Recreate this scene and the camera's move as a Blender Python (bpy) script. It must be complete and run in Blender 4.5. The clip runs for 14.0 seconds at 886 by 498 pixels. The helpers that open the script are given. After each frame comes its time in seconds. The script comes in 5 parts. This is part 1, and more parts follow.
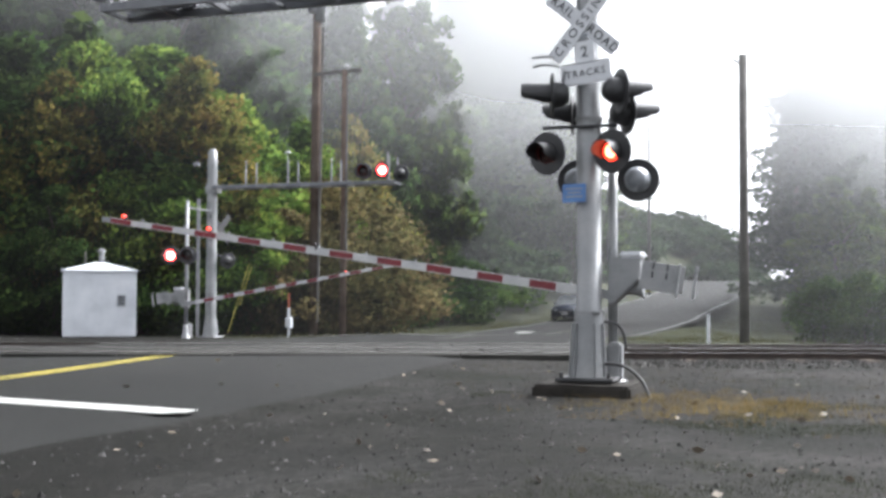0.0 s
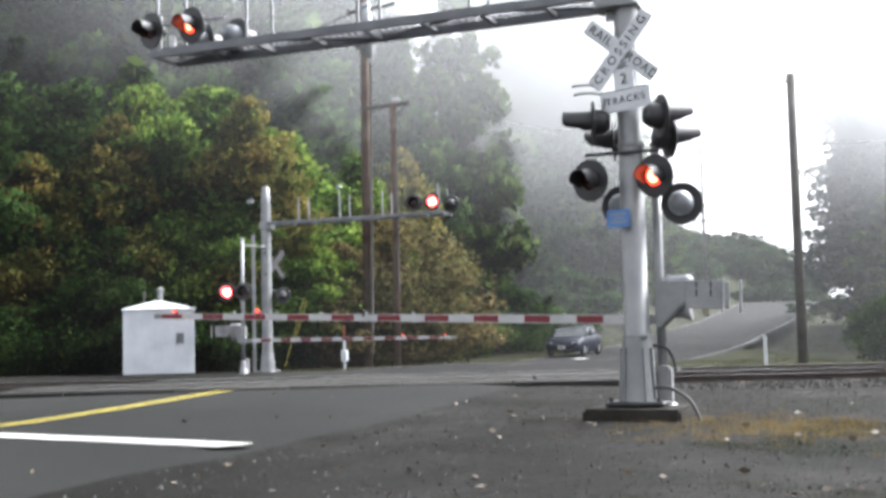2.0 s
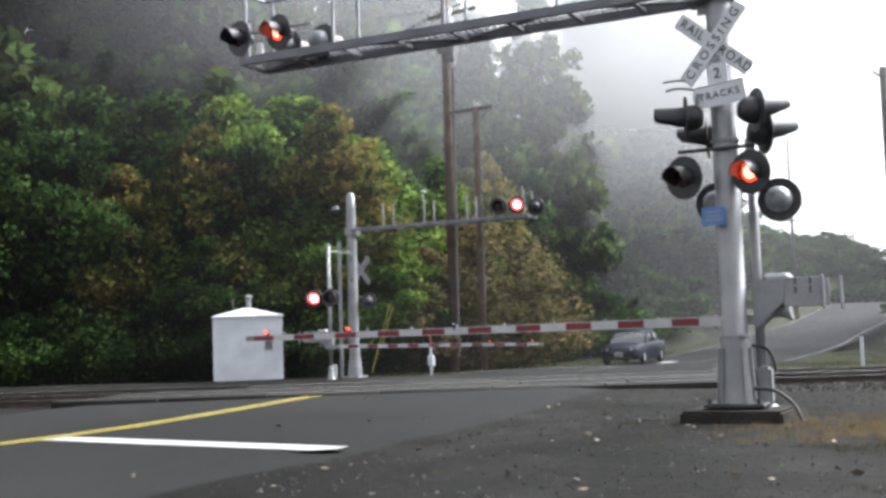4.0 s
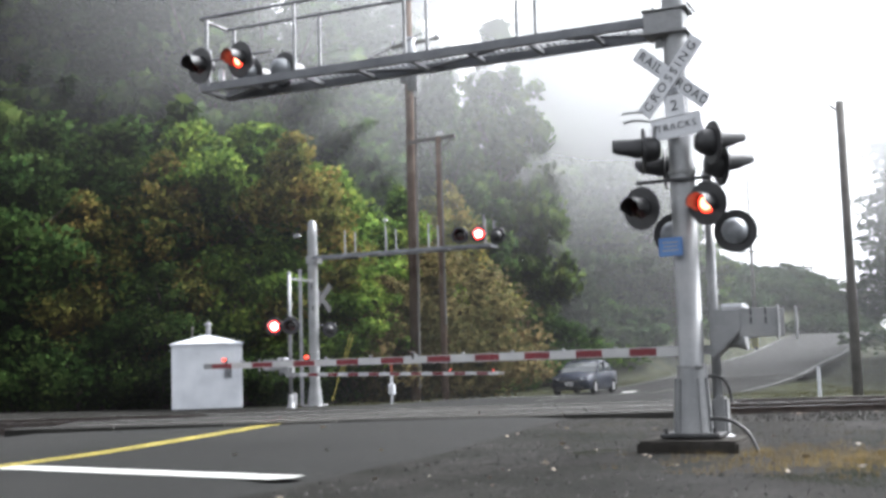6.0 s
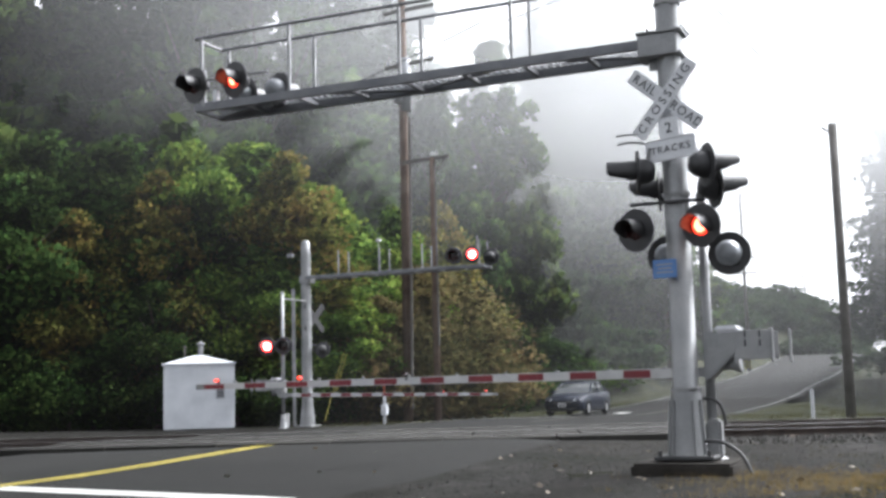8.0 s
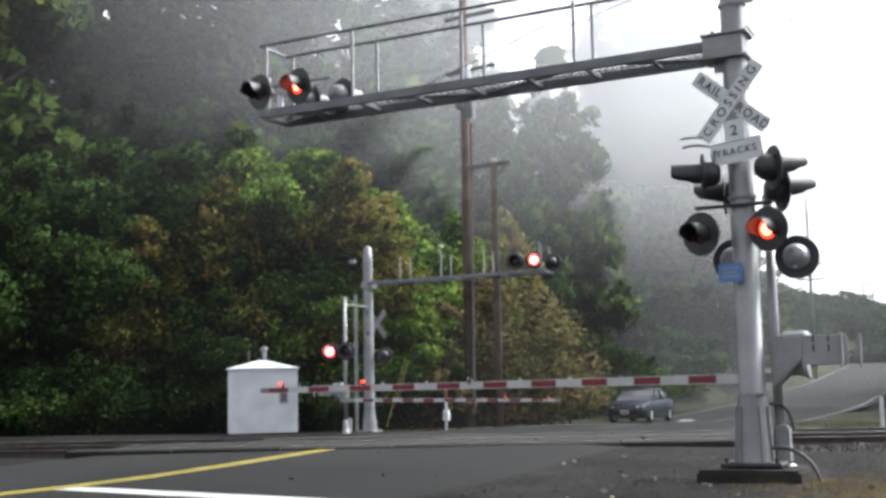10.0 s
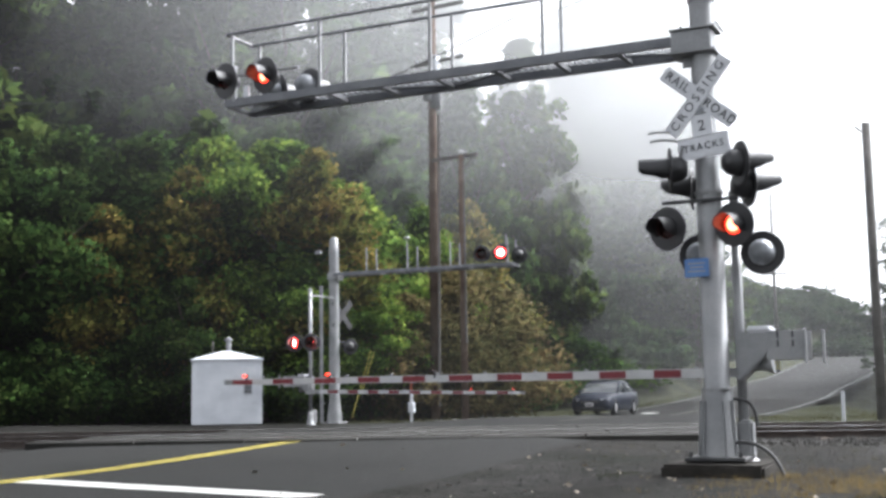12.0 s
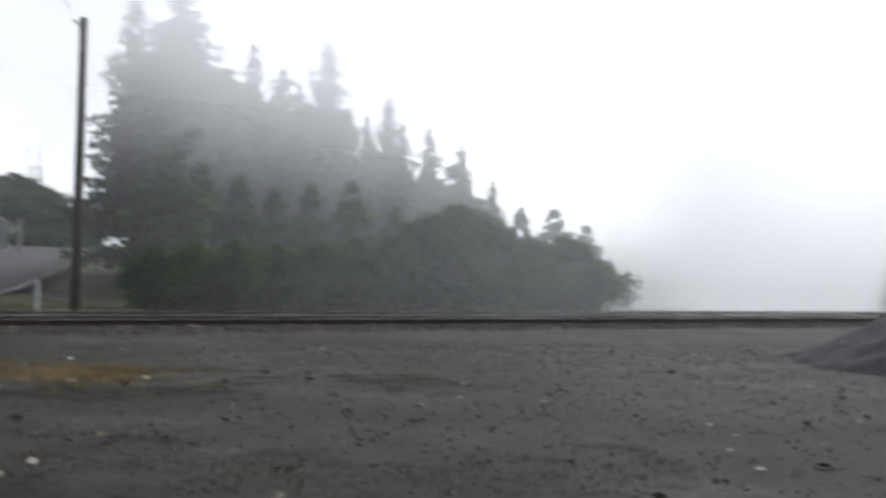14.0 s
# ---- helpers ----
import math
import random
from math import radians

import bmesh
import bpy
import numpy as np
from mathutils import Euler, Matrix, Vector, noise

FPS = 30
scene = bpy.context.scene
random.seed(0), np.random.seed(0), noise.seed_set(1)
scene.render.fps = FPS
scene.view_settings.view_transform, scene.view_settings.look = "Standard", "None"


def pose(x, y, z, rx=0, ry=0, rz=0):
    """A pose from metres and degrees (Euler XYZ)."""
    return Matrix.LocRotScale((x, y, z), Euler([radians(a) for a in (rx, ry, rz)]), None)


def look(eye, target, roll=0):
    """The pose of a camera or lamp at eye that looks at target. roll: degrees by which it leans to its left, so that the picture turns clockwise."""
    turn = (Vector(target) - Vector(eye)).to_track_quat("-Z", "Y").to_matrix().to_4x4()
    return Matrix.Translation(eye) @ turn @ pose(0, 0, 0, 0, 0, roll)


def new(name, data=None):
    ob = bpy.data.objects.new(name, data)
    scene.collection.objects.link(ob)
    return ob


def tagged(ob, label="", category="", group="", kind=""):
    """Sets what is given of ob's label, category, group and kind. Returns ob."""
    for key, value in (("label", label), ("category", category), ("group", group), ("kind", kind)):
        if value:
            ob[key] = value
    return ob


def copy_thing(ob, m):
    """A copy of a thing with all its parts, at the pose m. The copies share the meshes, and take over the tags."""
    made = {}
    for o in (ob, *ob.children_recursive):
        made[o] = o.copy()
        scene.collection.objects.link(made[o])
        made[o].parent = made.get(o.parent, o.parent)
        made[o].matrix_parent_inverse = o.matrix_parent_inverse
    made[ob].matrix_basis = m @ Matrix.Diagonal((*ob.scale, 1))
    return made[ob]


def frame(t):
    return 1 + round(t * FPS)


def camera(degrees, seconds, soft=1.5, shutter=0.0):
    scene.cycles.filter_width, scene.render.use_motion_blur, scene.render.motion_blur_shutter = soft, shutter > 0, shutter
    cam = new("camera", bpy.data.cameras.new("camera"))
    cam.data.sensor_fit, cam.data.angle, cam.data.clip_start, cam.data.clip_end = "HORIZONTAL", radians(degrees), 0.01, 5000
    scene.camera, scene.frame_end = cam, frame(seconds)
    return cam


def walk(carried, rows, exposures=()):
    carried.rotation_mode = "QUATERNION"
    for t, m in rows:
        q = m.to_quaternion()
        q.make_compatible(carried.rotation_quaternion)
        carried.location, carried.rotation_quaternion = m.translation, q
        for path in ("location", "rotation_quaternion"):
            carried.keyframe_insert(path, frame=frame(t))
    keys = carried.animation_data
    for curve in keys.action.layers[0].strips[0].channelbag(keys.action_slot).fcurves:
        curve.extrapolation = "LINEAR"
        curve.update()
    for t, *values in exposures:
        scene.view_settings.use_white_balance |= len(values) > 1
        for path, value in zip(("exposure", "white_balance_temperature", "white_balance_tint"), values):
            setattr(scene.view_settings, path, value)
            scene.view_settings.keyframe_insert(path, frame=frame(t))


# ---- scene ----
# ---- camera ----
cam = camera(41.98, 14.0, soft=3.1, shutter=0.3)
# seconds, x, y, z, yaw, pitch, roll: a camera held by hand beside the road
PATH = [
    (0.0, -0.041, 0.062, 0.977, 19.00, 2.37, -0.23),
    (0.5, -0.048, 0.029, 0.972, 19.83, -0.01, -2.18),
    (1.0, 0.043, -0.040, 0.921, 19.38, 0.02, 0.09),
    (1.5, 0.050, 0.133, 0.953, 20.88, 0.12, 0.32),
    (2.0, 0.111, -0.078, 0.970, 21.82, 3.86, 1.39),
    (2.5, -0.020, -0.023, 0.985, 21.80, 6.79, 2.88),
    (3.0, -0.062, -0.007, 0.940, 26.26, 5.68, 1.49),
    (5.5, 0.020, -0.016, 0.938, 24.46, 3.04, 2.25),
    (6.0, 0.014, -0.007, 0.937, 24.06, 5.61, 1.71),
    (6.5, -0.009, -0.021, 0.974, 24.15, 6.59, 2.43),
    (7.0, 0.010, 0.001, 0.934, 24.40, 5.73, 2.38),
    (7.5, 0.022, -0.028, 0.961, 24.15, 6.38, 1.76),
    (8.0, -0.001, 0.002, 0.952, 23.70, 6.59, 1.53),
    (10.5, -0.024, -0.012, 0.922, 27.07, 6.97, 1.21),
    (11.0, -0.013, -0.023, 0.929, 26.10, 6.32, 1.06),
    (11.5, -0.009, -0.030, 0.937, 24.84, 5.44, 0.73),
    (12.0, -0.053, 0.054, 0.947, 25.00, 6.53, 0.94),
    (12.5, -0.045, 0.070, 0.952, 24.15, 6.01, 0.34),
    (13.0, 0.005, -0.065, 0.940, 18.84, 4.49, 0.87),
    (13.5, 0.033, -0.010, 0.950, 1.95, 3.13, 1.90),
    (14.0, 0.016, 0.015, 0.958, -13.15, 1.24, -1.38),
]
walk(cam, [(t, pose(x, y, z, 90 + p, r, w)) for t, x, y, z, w, p, r in PATH],
     exposures=[(t, e, 6120, 11) for t, e in ((0.0, 1.58), (0.5, 1.72), (1.0, 1.85), (1.8, 1.82), (2.5, 1.26), (3.2, 1.2), (5.4, 1.8), (6.0, 1.62), (6.5, 1.46), (8.2, 1.28), (10.4, 1.18), (11.2, 1.32), (13.0, 1.42), (13.5, 1.2), (14.0, 0.5))])

# ---- world and sun: a bright overcast morning with mist ----
world = bpy.data.worlds.new("sky")
scene.world = world
world.use_nodes = True
wn, wl = world.node_tree.nodes, world.node_tree.links
sky = wn.new("ShaderNodeTexSky")
sky.sky_type, sky.sun_disc = "NISHITA", False
sky.sun_elevation, sky.sun_rotation = radians(46), radians(40)
sky.air_density, sky.dust_density, sky.ozone_density = 1.2, 4.0, 1.0
grey = wn.new("ShaderNodeHueSaturation")
grey.inputs["Saturation"].default_value = 0.06
wl.new(sky.outputs[0], grey.inputs["Color"])
wl.new(grey.outputs[0], wn["Background"].inputs["Color"])
wn["Background"].inputs["Strength"].default_value = 0.15
sun_data = bpy.data.lights.new("sun", "SUN")
sun_data.energy, sun_data.angle, sun_data.color = 4.2, radians(40), (1.0, 0.98, 0.95)
sun = new("sun", sun_data)
sun.matrix_world = look((30, 36, 48.5), (0, 0, 0))


# ---- materials ----
def shader(name, colours, scale=6.0, rough=0.7, metal=0.0, bump=0.2, fine=60.0, spread=0.25, per_object=False, island=False, spec=0.5, pebbles=0.0, amount=0.42):
    """A surface whose colour wanders between the given colours, with grain and relief."""
    m = bpy.data.materials.new(name)
    m.use_nodes = True
    n, l = m.node_tree.nodes, m.node_tree.links
    bsdf = n["Principled BSDF"]
    co = n.new("ShaderNodeTexCoord")
    big, small = n.new("ShaderNodeTexNoise"), n.new("ShaderNodeTexNoise")
    big.inputs["Scale"].default_value, big.inputs["Detail"].default_value = scale, 6
    small.inputs["Scale"].default_value, small.inputs["Detail"].default_value = fine, 4
    l.new(co.outputs["Object"], big.inputs["Vector"])
    l.new(co.outputs["Object"], small.inputs["Vector"])
    ramp = n.new("ShaderNodeValToRGB")
    e = ramp.color_ramp.elements
    while len(e) < len(colours):
        e.new(0.5)
    for i, c in enumerate(colours):
        e[i].position = 0.5 if len(colours) == 1 else 0.5 - spread + 2 * spread * i / (len(colours) - 1)
        e[i].color = (*c, 1)
    if per_object or island:
        r = n.new("ShaderNodeObjectInfo" if per_object else "ShaderNodeNewGeometry")
        mix = n.new("ShaderNodeMath")
        mix.operation = "MULTIPLY_ADD"
        l.new(r.outputs["Random" if per_object else "Random Per Island"], mix.inputs[0])
        mix.inputs[1].default_value = amount
        sub = n.new("ShaderNodeMath")
        sub.operation, sub.inputs[1].default_value = "SUBTRACT", amount / 2
        l.new(big.outputs[0], sub.inputs[0])
        l.new(sub.outputs[0], mix.inputs[2])
        l.new(mix.outputs[0], ramp.inputs[0])
    else:
        l.new(big.outputs[0], ramp.inputs[0])
    gr = n.new("ShaderNodeMix")
    gr.data_type, gr.blend_type = "RGBA", "OVERLAY"
    gr.inputs["Factor"].default_value = 0.35
    l.new(ramp.outputs[0], gr.inputs[6])
    l.new(small.outputs[0], gr.inputs[7])
    last = gr.outputs[2]
    if pebbles:
        # single stones and dark damp patches
        vo, dn = n.new("ShaderNodeTexVoronoi"), n.new("ShaderNodeTexNoise")
        vo.inputs["Scale"].default_value, dn.inputs["Scale"].default_value, dn.inputs["Detail"].default_value = pebbles, 0.22, 5
        l.new(co.outputs["Object"], vo.inputs["Vector"])
        l.new(co.outputs["Object"], dn.inputs["Vector"])
        bw = n.new("ShaderNodeRGBToBW")
        l.new(vo.outputs["Color"], bw.inputs[0])
        for src, lo, hi, a, b in ((bw.outputs[0], 0.0, 1.0, 0.45, 1.7), (dn.outputs[0], 0.38, 0.6, 0.55, 1.15)):
            mr, mu = n.new("ShaderNodeMapRange"), n.new("ShaderNodeMix")
            mr.inputs[1].default_value, mr.inputs[2].default_value, mr.inputs[3].default_value, mr.inputs[4].default_value = lo, hi, a, b
            mu.data_type, mu.blend_type = "RGBA", "MULTIPLY"
            mu.inputs["Factor"].default_value = 1.0
            l.new(src, mr.inputs[0])
            l.new(last, mu.inputs[6])
            l.new(mr.outputs[0], mu.inputs[7])
            last = mu.outputs[2]
    if pebbles:
        # dull grass and undergrowth take over from the gravel beyond the tracks
        sp, yr, ug = n.new("ShaderNodeSeparateXYZ"), n.new("ShaderNodeMapRange"), n.new("ShaderNodeMix")
        ug.data_type = "RGBA"
        yr.inputs[1].default_value, yr.inputs[2].default_value = 29, 36
        l.new(co.outputs["Object"], sp.inputs[0])
        l.new(sp.outputs["Y"], yr.inputs[0])
        rg = n.new("ShaderNodeValToRGB")
        rg.color_ramp.elements[0].position, rg.color_ramp.elements[0].color = 0.35, (0.010, 0.013, 0.006, 1)
        rg.color_ramp.elements[1].position, rg.color_ramp.elements[1].color = 0.65, (0.03, 0.032, 0.014, 1)
        l.new(big.outputs[0], rg.inputs[0])
        l.new(yr.outputs[0], ug.inputs["Factor"])
        l.new(last, ug.inputs[6])
        l.new(rg.outputs[0], ug.inputs[7])
        last = ug.outputs[2]
    l.new(last, bsdf.inputs["Base Color"])
    rr = n.new("ShaderNodeMapRange")
    rr.inputs[3].default_value, rr.inputs[4].default_value = max(0.03, rough - 0.12), min(1, rough + 0.12)
    l.new(big.outputs[0], rr.inputs[0])
    l.new(rr.outputs[0], bsdf.inputs["Roughness"])
    bsdf.inputs["Metallic"].default_value = metal
    bsdf.inputs["Specular IOR Level"].default_value = 0.08 if rough >= 0.84 else spec
    if bump:
        b = n.new("ShaderNodeBump")
        b.inputs["Strength"].default_value, b.inputs["Distance"].default_value = bump, 0.02
        l.new(small.outputs[0], b.inputs["Height"])
        l.new(b.outputs[0], bsdf.inputs["Normal"])
    return m


def glow(name, colour, strength):
    m = bpy.data.materials.new(name)
    m.use_nodes = True
    b = m.node_tree.nodes["Principled BSDF"]
    b.inputs["Base Color"].default_value = (0.1, 0.008, 0.006, 1)
    b.inputs["Emission Color"].default_value = (*colour, 1)
    b.inputs["Emission Strength"].default_value = strength
    return m


def leafy(name, colours, scale=0.6):
    """Leaves: each one its own tint, some light coming through."""
    m = shader(name, colours, scale=scale, rough=0.7, bump=0.0, fine=3.0, spread=0.2, island=True, spec=0.03, amount=0.22)
    n, l = m.node_tree.nodes, m.node_tree.links
    bsdf = n["Principled BSDF"]
    tr = n.new("ShaderNodeBsdfTranslucent")
    l.new(bsdf.inputs["Base Color"].links[0].from_socket, tr.inputs["Color"])
    mx = n.new("ShaderNodeMixShader")
    mx.inputs[0].default_value = 0.5
    l.new(bsdf.outputs[0], mx.inputs[1])
    l.new(tr.outputs[0], mx.inputs[2])
    l.new(mx.outputs[0], n["Material Output"].inputs[0])
    return m


M = dict(
    gravel=shader("gravel", [(0.005328, 0.00592, 0.003996), (0.008732, 0.008288, 0.006882), (0.01443, 0.01376, 0.01243), (0.02294, 0.0222, 0.02087)], 0.55, 0.95, 0, 0.9, 45, 0.2, pebbles=17.0, spec=0.1),
    ballast=shader("ballast", [(0.07, 0.06, 0.05), (0.16, 0.145, 0.13)], 2, 0.95, 0, 1.0, 18, 0.2),
    asphalt=shader("asphalt", [(0.01141, 0.01148, 0.01089), (0.01546, 0.01553, 0.01472), (0.02134, 0.02134, 0.02002)], 0.35, 0.85, 0, 0.4, 120, 0.22, spec=0.2),
    concrete=shader("concrete", [(0.02, 0.0195, 0.018), (0.036, 0.035, 0.032)], 1.4, 0.9, 0, 0.4, 40, 0.2, per_object=True),
    slab=shader("dark_concrete", [(0.018, 0.016, 0.014), (0.04, 0.037, 0.033)], 4, 0.95, 0, 0.8, 40, 0.2, spec=0.15),
    # line paint beyond the tracks, with the haze over it mixed into the colour
    hazed_white=shader("hazed_road_white", [(0.036, 0.036, 0.036), (0.132, 0.132, 0.129)], 1.2, 0.8, 0, 0.3, 60, 0.15),
    hazed_yellow=shader("hazed_road_yellow", [(0.03, 0.03, 0.028), (0.055, 0.05, 0.03)], 1.2, 0.8, 0, 0.3, 60, 0.15),
    heap=shader("dark_ballast", [(0.0036, 0.0036, 0.0042), (0.0096, 0.0096, 0.0108)], 5, 0.95, 0, 1.0, 22, 0.2, spec=0.05),
    white_line=shader("road_white", [(0.2624, 0.2624, 0.246), (0.3936, 0.3936, 0.3731)], 3, 0.7, 0, 0.3, 90, 0.2),
    yellow_line=shader("road_yellow", [(0.22, 0.18, 0.02), (0.36, 0.29, 0.035)], 3, 0.7, 0, 0.3, 90, 0.2),
    rail=shader("rail_steel", [(0.04, 0.032, 0.028), (0.08, 0.062, 0.053)], 6, 0.7, 0.4, 0.3, 60, 0.2),
    railtop=shader("rail_head", [(0.27, 0.27, 0.276), (0.36, 0.36, 0.36)], 6, 0.3, 0.9, 0.05, 60, 0.2),
    tie=shader("creosoted_wood", [(0.03, 0.022, 0.017), (0.07, 0.055, 0.045)], 5, 0.9, 0, 0.6, 30, 0.2, per_object=True),
    rubber=shader("black_rubber", [(0.015, 0.015, 0.015), (0.03, 0.03, 0.03)], 8, 0.8, 0, 0.2),
    galv=shader("galvanised_steel", [(0.1584, 0.162, 0.1656), (0.216, 0.2196, 0.2232), (0.2664, 0.2664, 0.2664)], 3, 0.5, 0.25, 0.12, 90, 0.2),
    silver=shader("aluminium_paint", [(0.152, 0.1558, 0.1596), (0.2052, 0.209, 0.2128), (0.2584, 0.2584, 0.2584)], 2, 0.42, 0.35, 0.1, 70, 0.22),
    truss=shader("weathered_aluminium", [(0.09, 0.095, 0.105), (0.16, 0.165, 0.175)], 3, 0.5, 0.35, 0.15, 60, 0.2),
    black=shader("black_enamel", [(0.012, 0.012, 0.013), (0.03, 0.03, 0.032)], 5, 0.5, 0, 0.1, 60, 0.2),
    dome=shader("grey_dome", [(0.17, 0.18, 0.195), (0.25, 0.26, 0.275)], 4, 0.4, 0.3, 0.05, 60, 0.2),
    red_lens=shader("red_glass", [(0.014, 0.004, 0.004), (0.03, 0.006, 0.006)], 9, 0.25, 0, 0.2, 120, 0.2),
    lit=glow("lit_red", (1.0, 0.04, 0.014), 1.5),
    lit_core=glow("lit_core", (1.0, 0.20, 0.10), 3.4),
    lit_far=glow("lit_red_far", (1.0, 0.025, 0.02), 5.0),
    core_far=glow("lit_core_far", (1.0, 0.45, 0.40), 6.0),
    sign=shader("sign_white", [(0.50, 0.51, 0.53), (0.60, 0.61, 0.63)], 3, 0.45, 0, 0.05, 60, 0.2),
    ink=shader("sign_black", [(0.02, 0.02, 0.025), (0.04, 0.04, 0.045)], 5, 0.6, 0, 0.0),
    blue=shader("sign_blue", [(0.05, 0.13, 0.33), (0.09, 0.2, 0.42)], 5, 0.5, 0, 0.05),
    arm_white=shader("gate_white", [(0.36, 0.36, 0.36), (0.46, 0.46, 0.455)], 4, 0.5, 0, 0.05, 60, 0.2),
    arm_red=shader("gate_red", [(0.11, 0.007, 0.014), (0.16, 0.012, 0.018)], 4, 0.5, 0, 0.05, 60, 0.2),
    shed=shader("shed_paint", [(0.42, 0.44, 0.47), (0.52, 0.54, 0.57), (0.6, 0.615, 0.64)], 1.6, 0.5, 0.0, 0.1, 40, 0.22),
    pole=shader("pole_wood", [(0.05, 0.033, 0.025), (0.085, 0.06, 0.046), (0.12, 0.095, 0.078)], 1.5, 0.9, 0, 0.5, 20, 0.2),
    oldpole=shader("grey_pole_wood", [(0.07, 0.066, 0.06), (0.13, 0.123, 0.115)], 1.5, 0.9, 0, 0.5, 20, 0.2),
    wire=shader("cable_black", [(0.02, 0.02, 0.02), (0.04, 0.04, 0.04)], 5, 0.6, 0, 0.0),
    yellow=shader("guy_guard_yellow", [(0.195, 0.1755, 0.0195), (0.273, 0.247, 0.0325)], 5, 0.6, 0, 0.1),
    orange=shader("marker_orange", [(0.26, 0.06, 0.03), (0.36, 0.09, 0.04)], 5, 0.6, 0, 0.1),
    carpaint=shader("car_blue_grey", [(0.0066, 0.0088, 0.0165), (0.011, 0.0143, 0.02475)], 1.5, 0.35, 0.1, 0.0, spec=0.12),
    carglass=shader("tinted_glass", [(0.03, 0.034, 0.036), (0.05, 0.056, 0.06)], 2, 0.08, 0, 0.0, spec=0.6),
    lamp_glass=shader("headlamp", [(0.5, 0.52, 0.55), (0.7, 0.72, 0.74)], 9, 0.12, 0.3, 0.0),
    darkmetal=shader("dark_cast_iron", [(0.025, 0.025, 0.026), (0.05, 0.05, 0.05)], 6, 0.7, 0.3, 0.3, 60, 0.2),
    tyre=shader("tyre", [(0.012, 0.012, 0.012), (0.025, 0.025, 0.025)], 9, 0.85, 0, 0.2),
    rim=shader("alloy", [(0.35, 0.35, 0.36), (0.5, 0.5, 0.5)], 9, 0.35, 0.7, 0.0),
    bark=shader("bark", [(0.05, 0.04, 0.03), (0.12, 0.10, 0.085)], 2, 0.95, 0, 0.8, 12, 0.2),
    leaf_green=leafy("leaf_green", [(0.04025, 0.0805, 0.01878), (0.114, 0.1945, 0.03488), (0.2415, 0.3086, 0.05635)]),
    leaf_yellow=leafy("leaf_yellow_green", [(0.06426, 0.08738, 0.02056), (0.1542, 0.1478, 0.03599), (0.257, 0.1799, 0.05141)]),
    leaf_brown=leafy("leaf_russet", [(0.055, 0.062, 0.024), (0.115, 0.102, 0.042), (0.175, 0.128, 0.06)]),
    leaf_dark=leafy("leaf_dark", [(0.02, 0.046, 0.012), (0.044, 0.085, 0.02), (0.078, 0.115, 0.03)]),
    leaf_dull=leafy("leaf_dull_green", [(0.03, 0.055, 0.013), (0.062, 0.10, 0.023), (0.105, 0.135, 0.034)]),
    needles=leafy("needles", [(0.014, 0.028, 0.014), (0.03, 0.05, 0.022), (0.045, 0.065, 0.03)]),
    drygrass=leafy("dry_grass", [(0.075, 0.056, 0.022), (0.14, 0.10, 0.04), (0.19, 0.145, 0.065)], 2),
    grass=leafy("verge_grass", [(0.028, 0.032, 0.012), (0.05, 0.05, 0.02), (0.075, 0.066, 0.032)], 0.6),
    ballast_stone=shader("ballast_stone", [(0.014, 0.0135, 0.012), (0.028, 0.027, 0.025), (0.06, 0.058, 0.053)], 3, 0.9, 0, 0.4, 30, 0.3, island=True),
    turf=leafy("short_turf", [(0.010, 0.014, 0.005), (0.018, 0.024, 0.008), (0.032, 0.036, 0.014)], 1.5),
    stone=shader("stone", [(0.01265, 0.01265, 0.01208), (0.02875, 0.02817, 0.02703), (0.0805, 0.07935, 0.0759)], 3, 0.9, 0, 0.4, 30, 0.3, island=True),
    litter=shader("fallen_leaf", [(0.04, 0.03, 0.02), (0.10, 0.08, 0.055), (0.20, 0.18, 0.15)], 3, 0.8, 0, 0.1, 30, 0.3, island=True),
    plate=shader("plate_white", [(0.5, 0.5, 0.52), (0.6, 0.6, 0.62)], 5, 0.4, 0, 0.0),
)


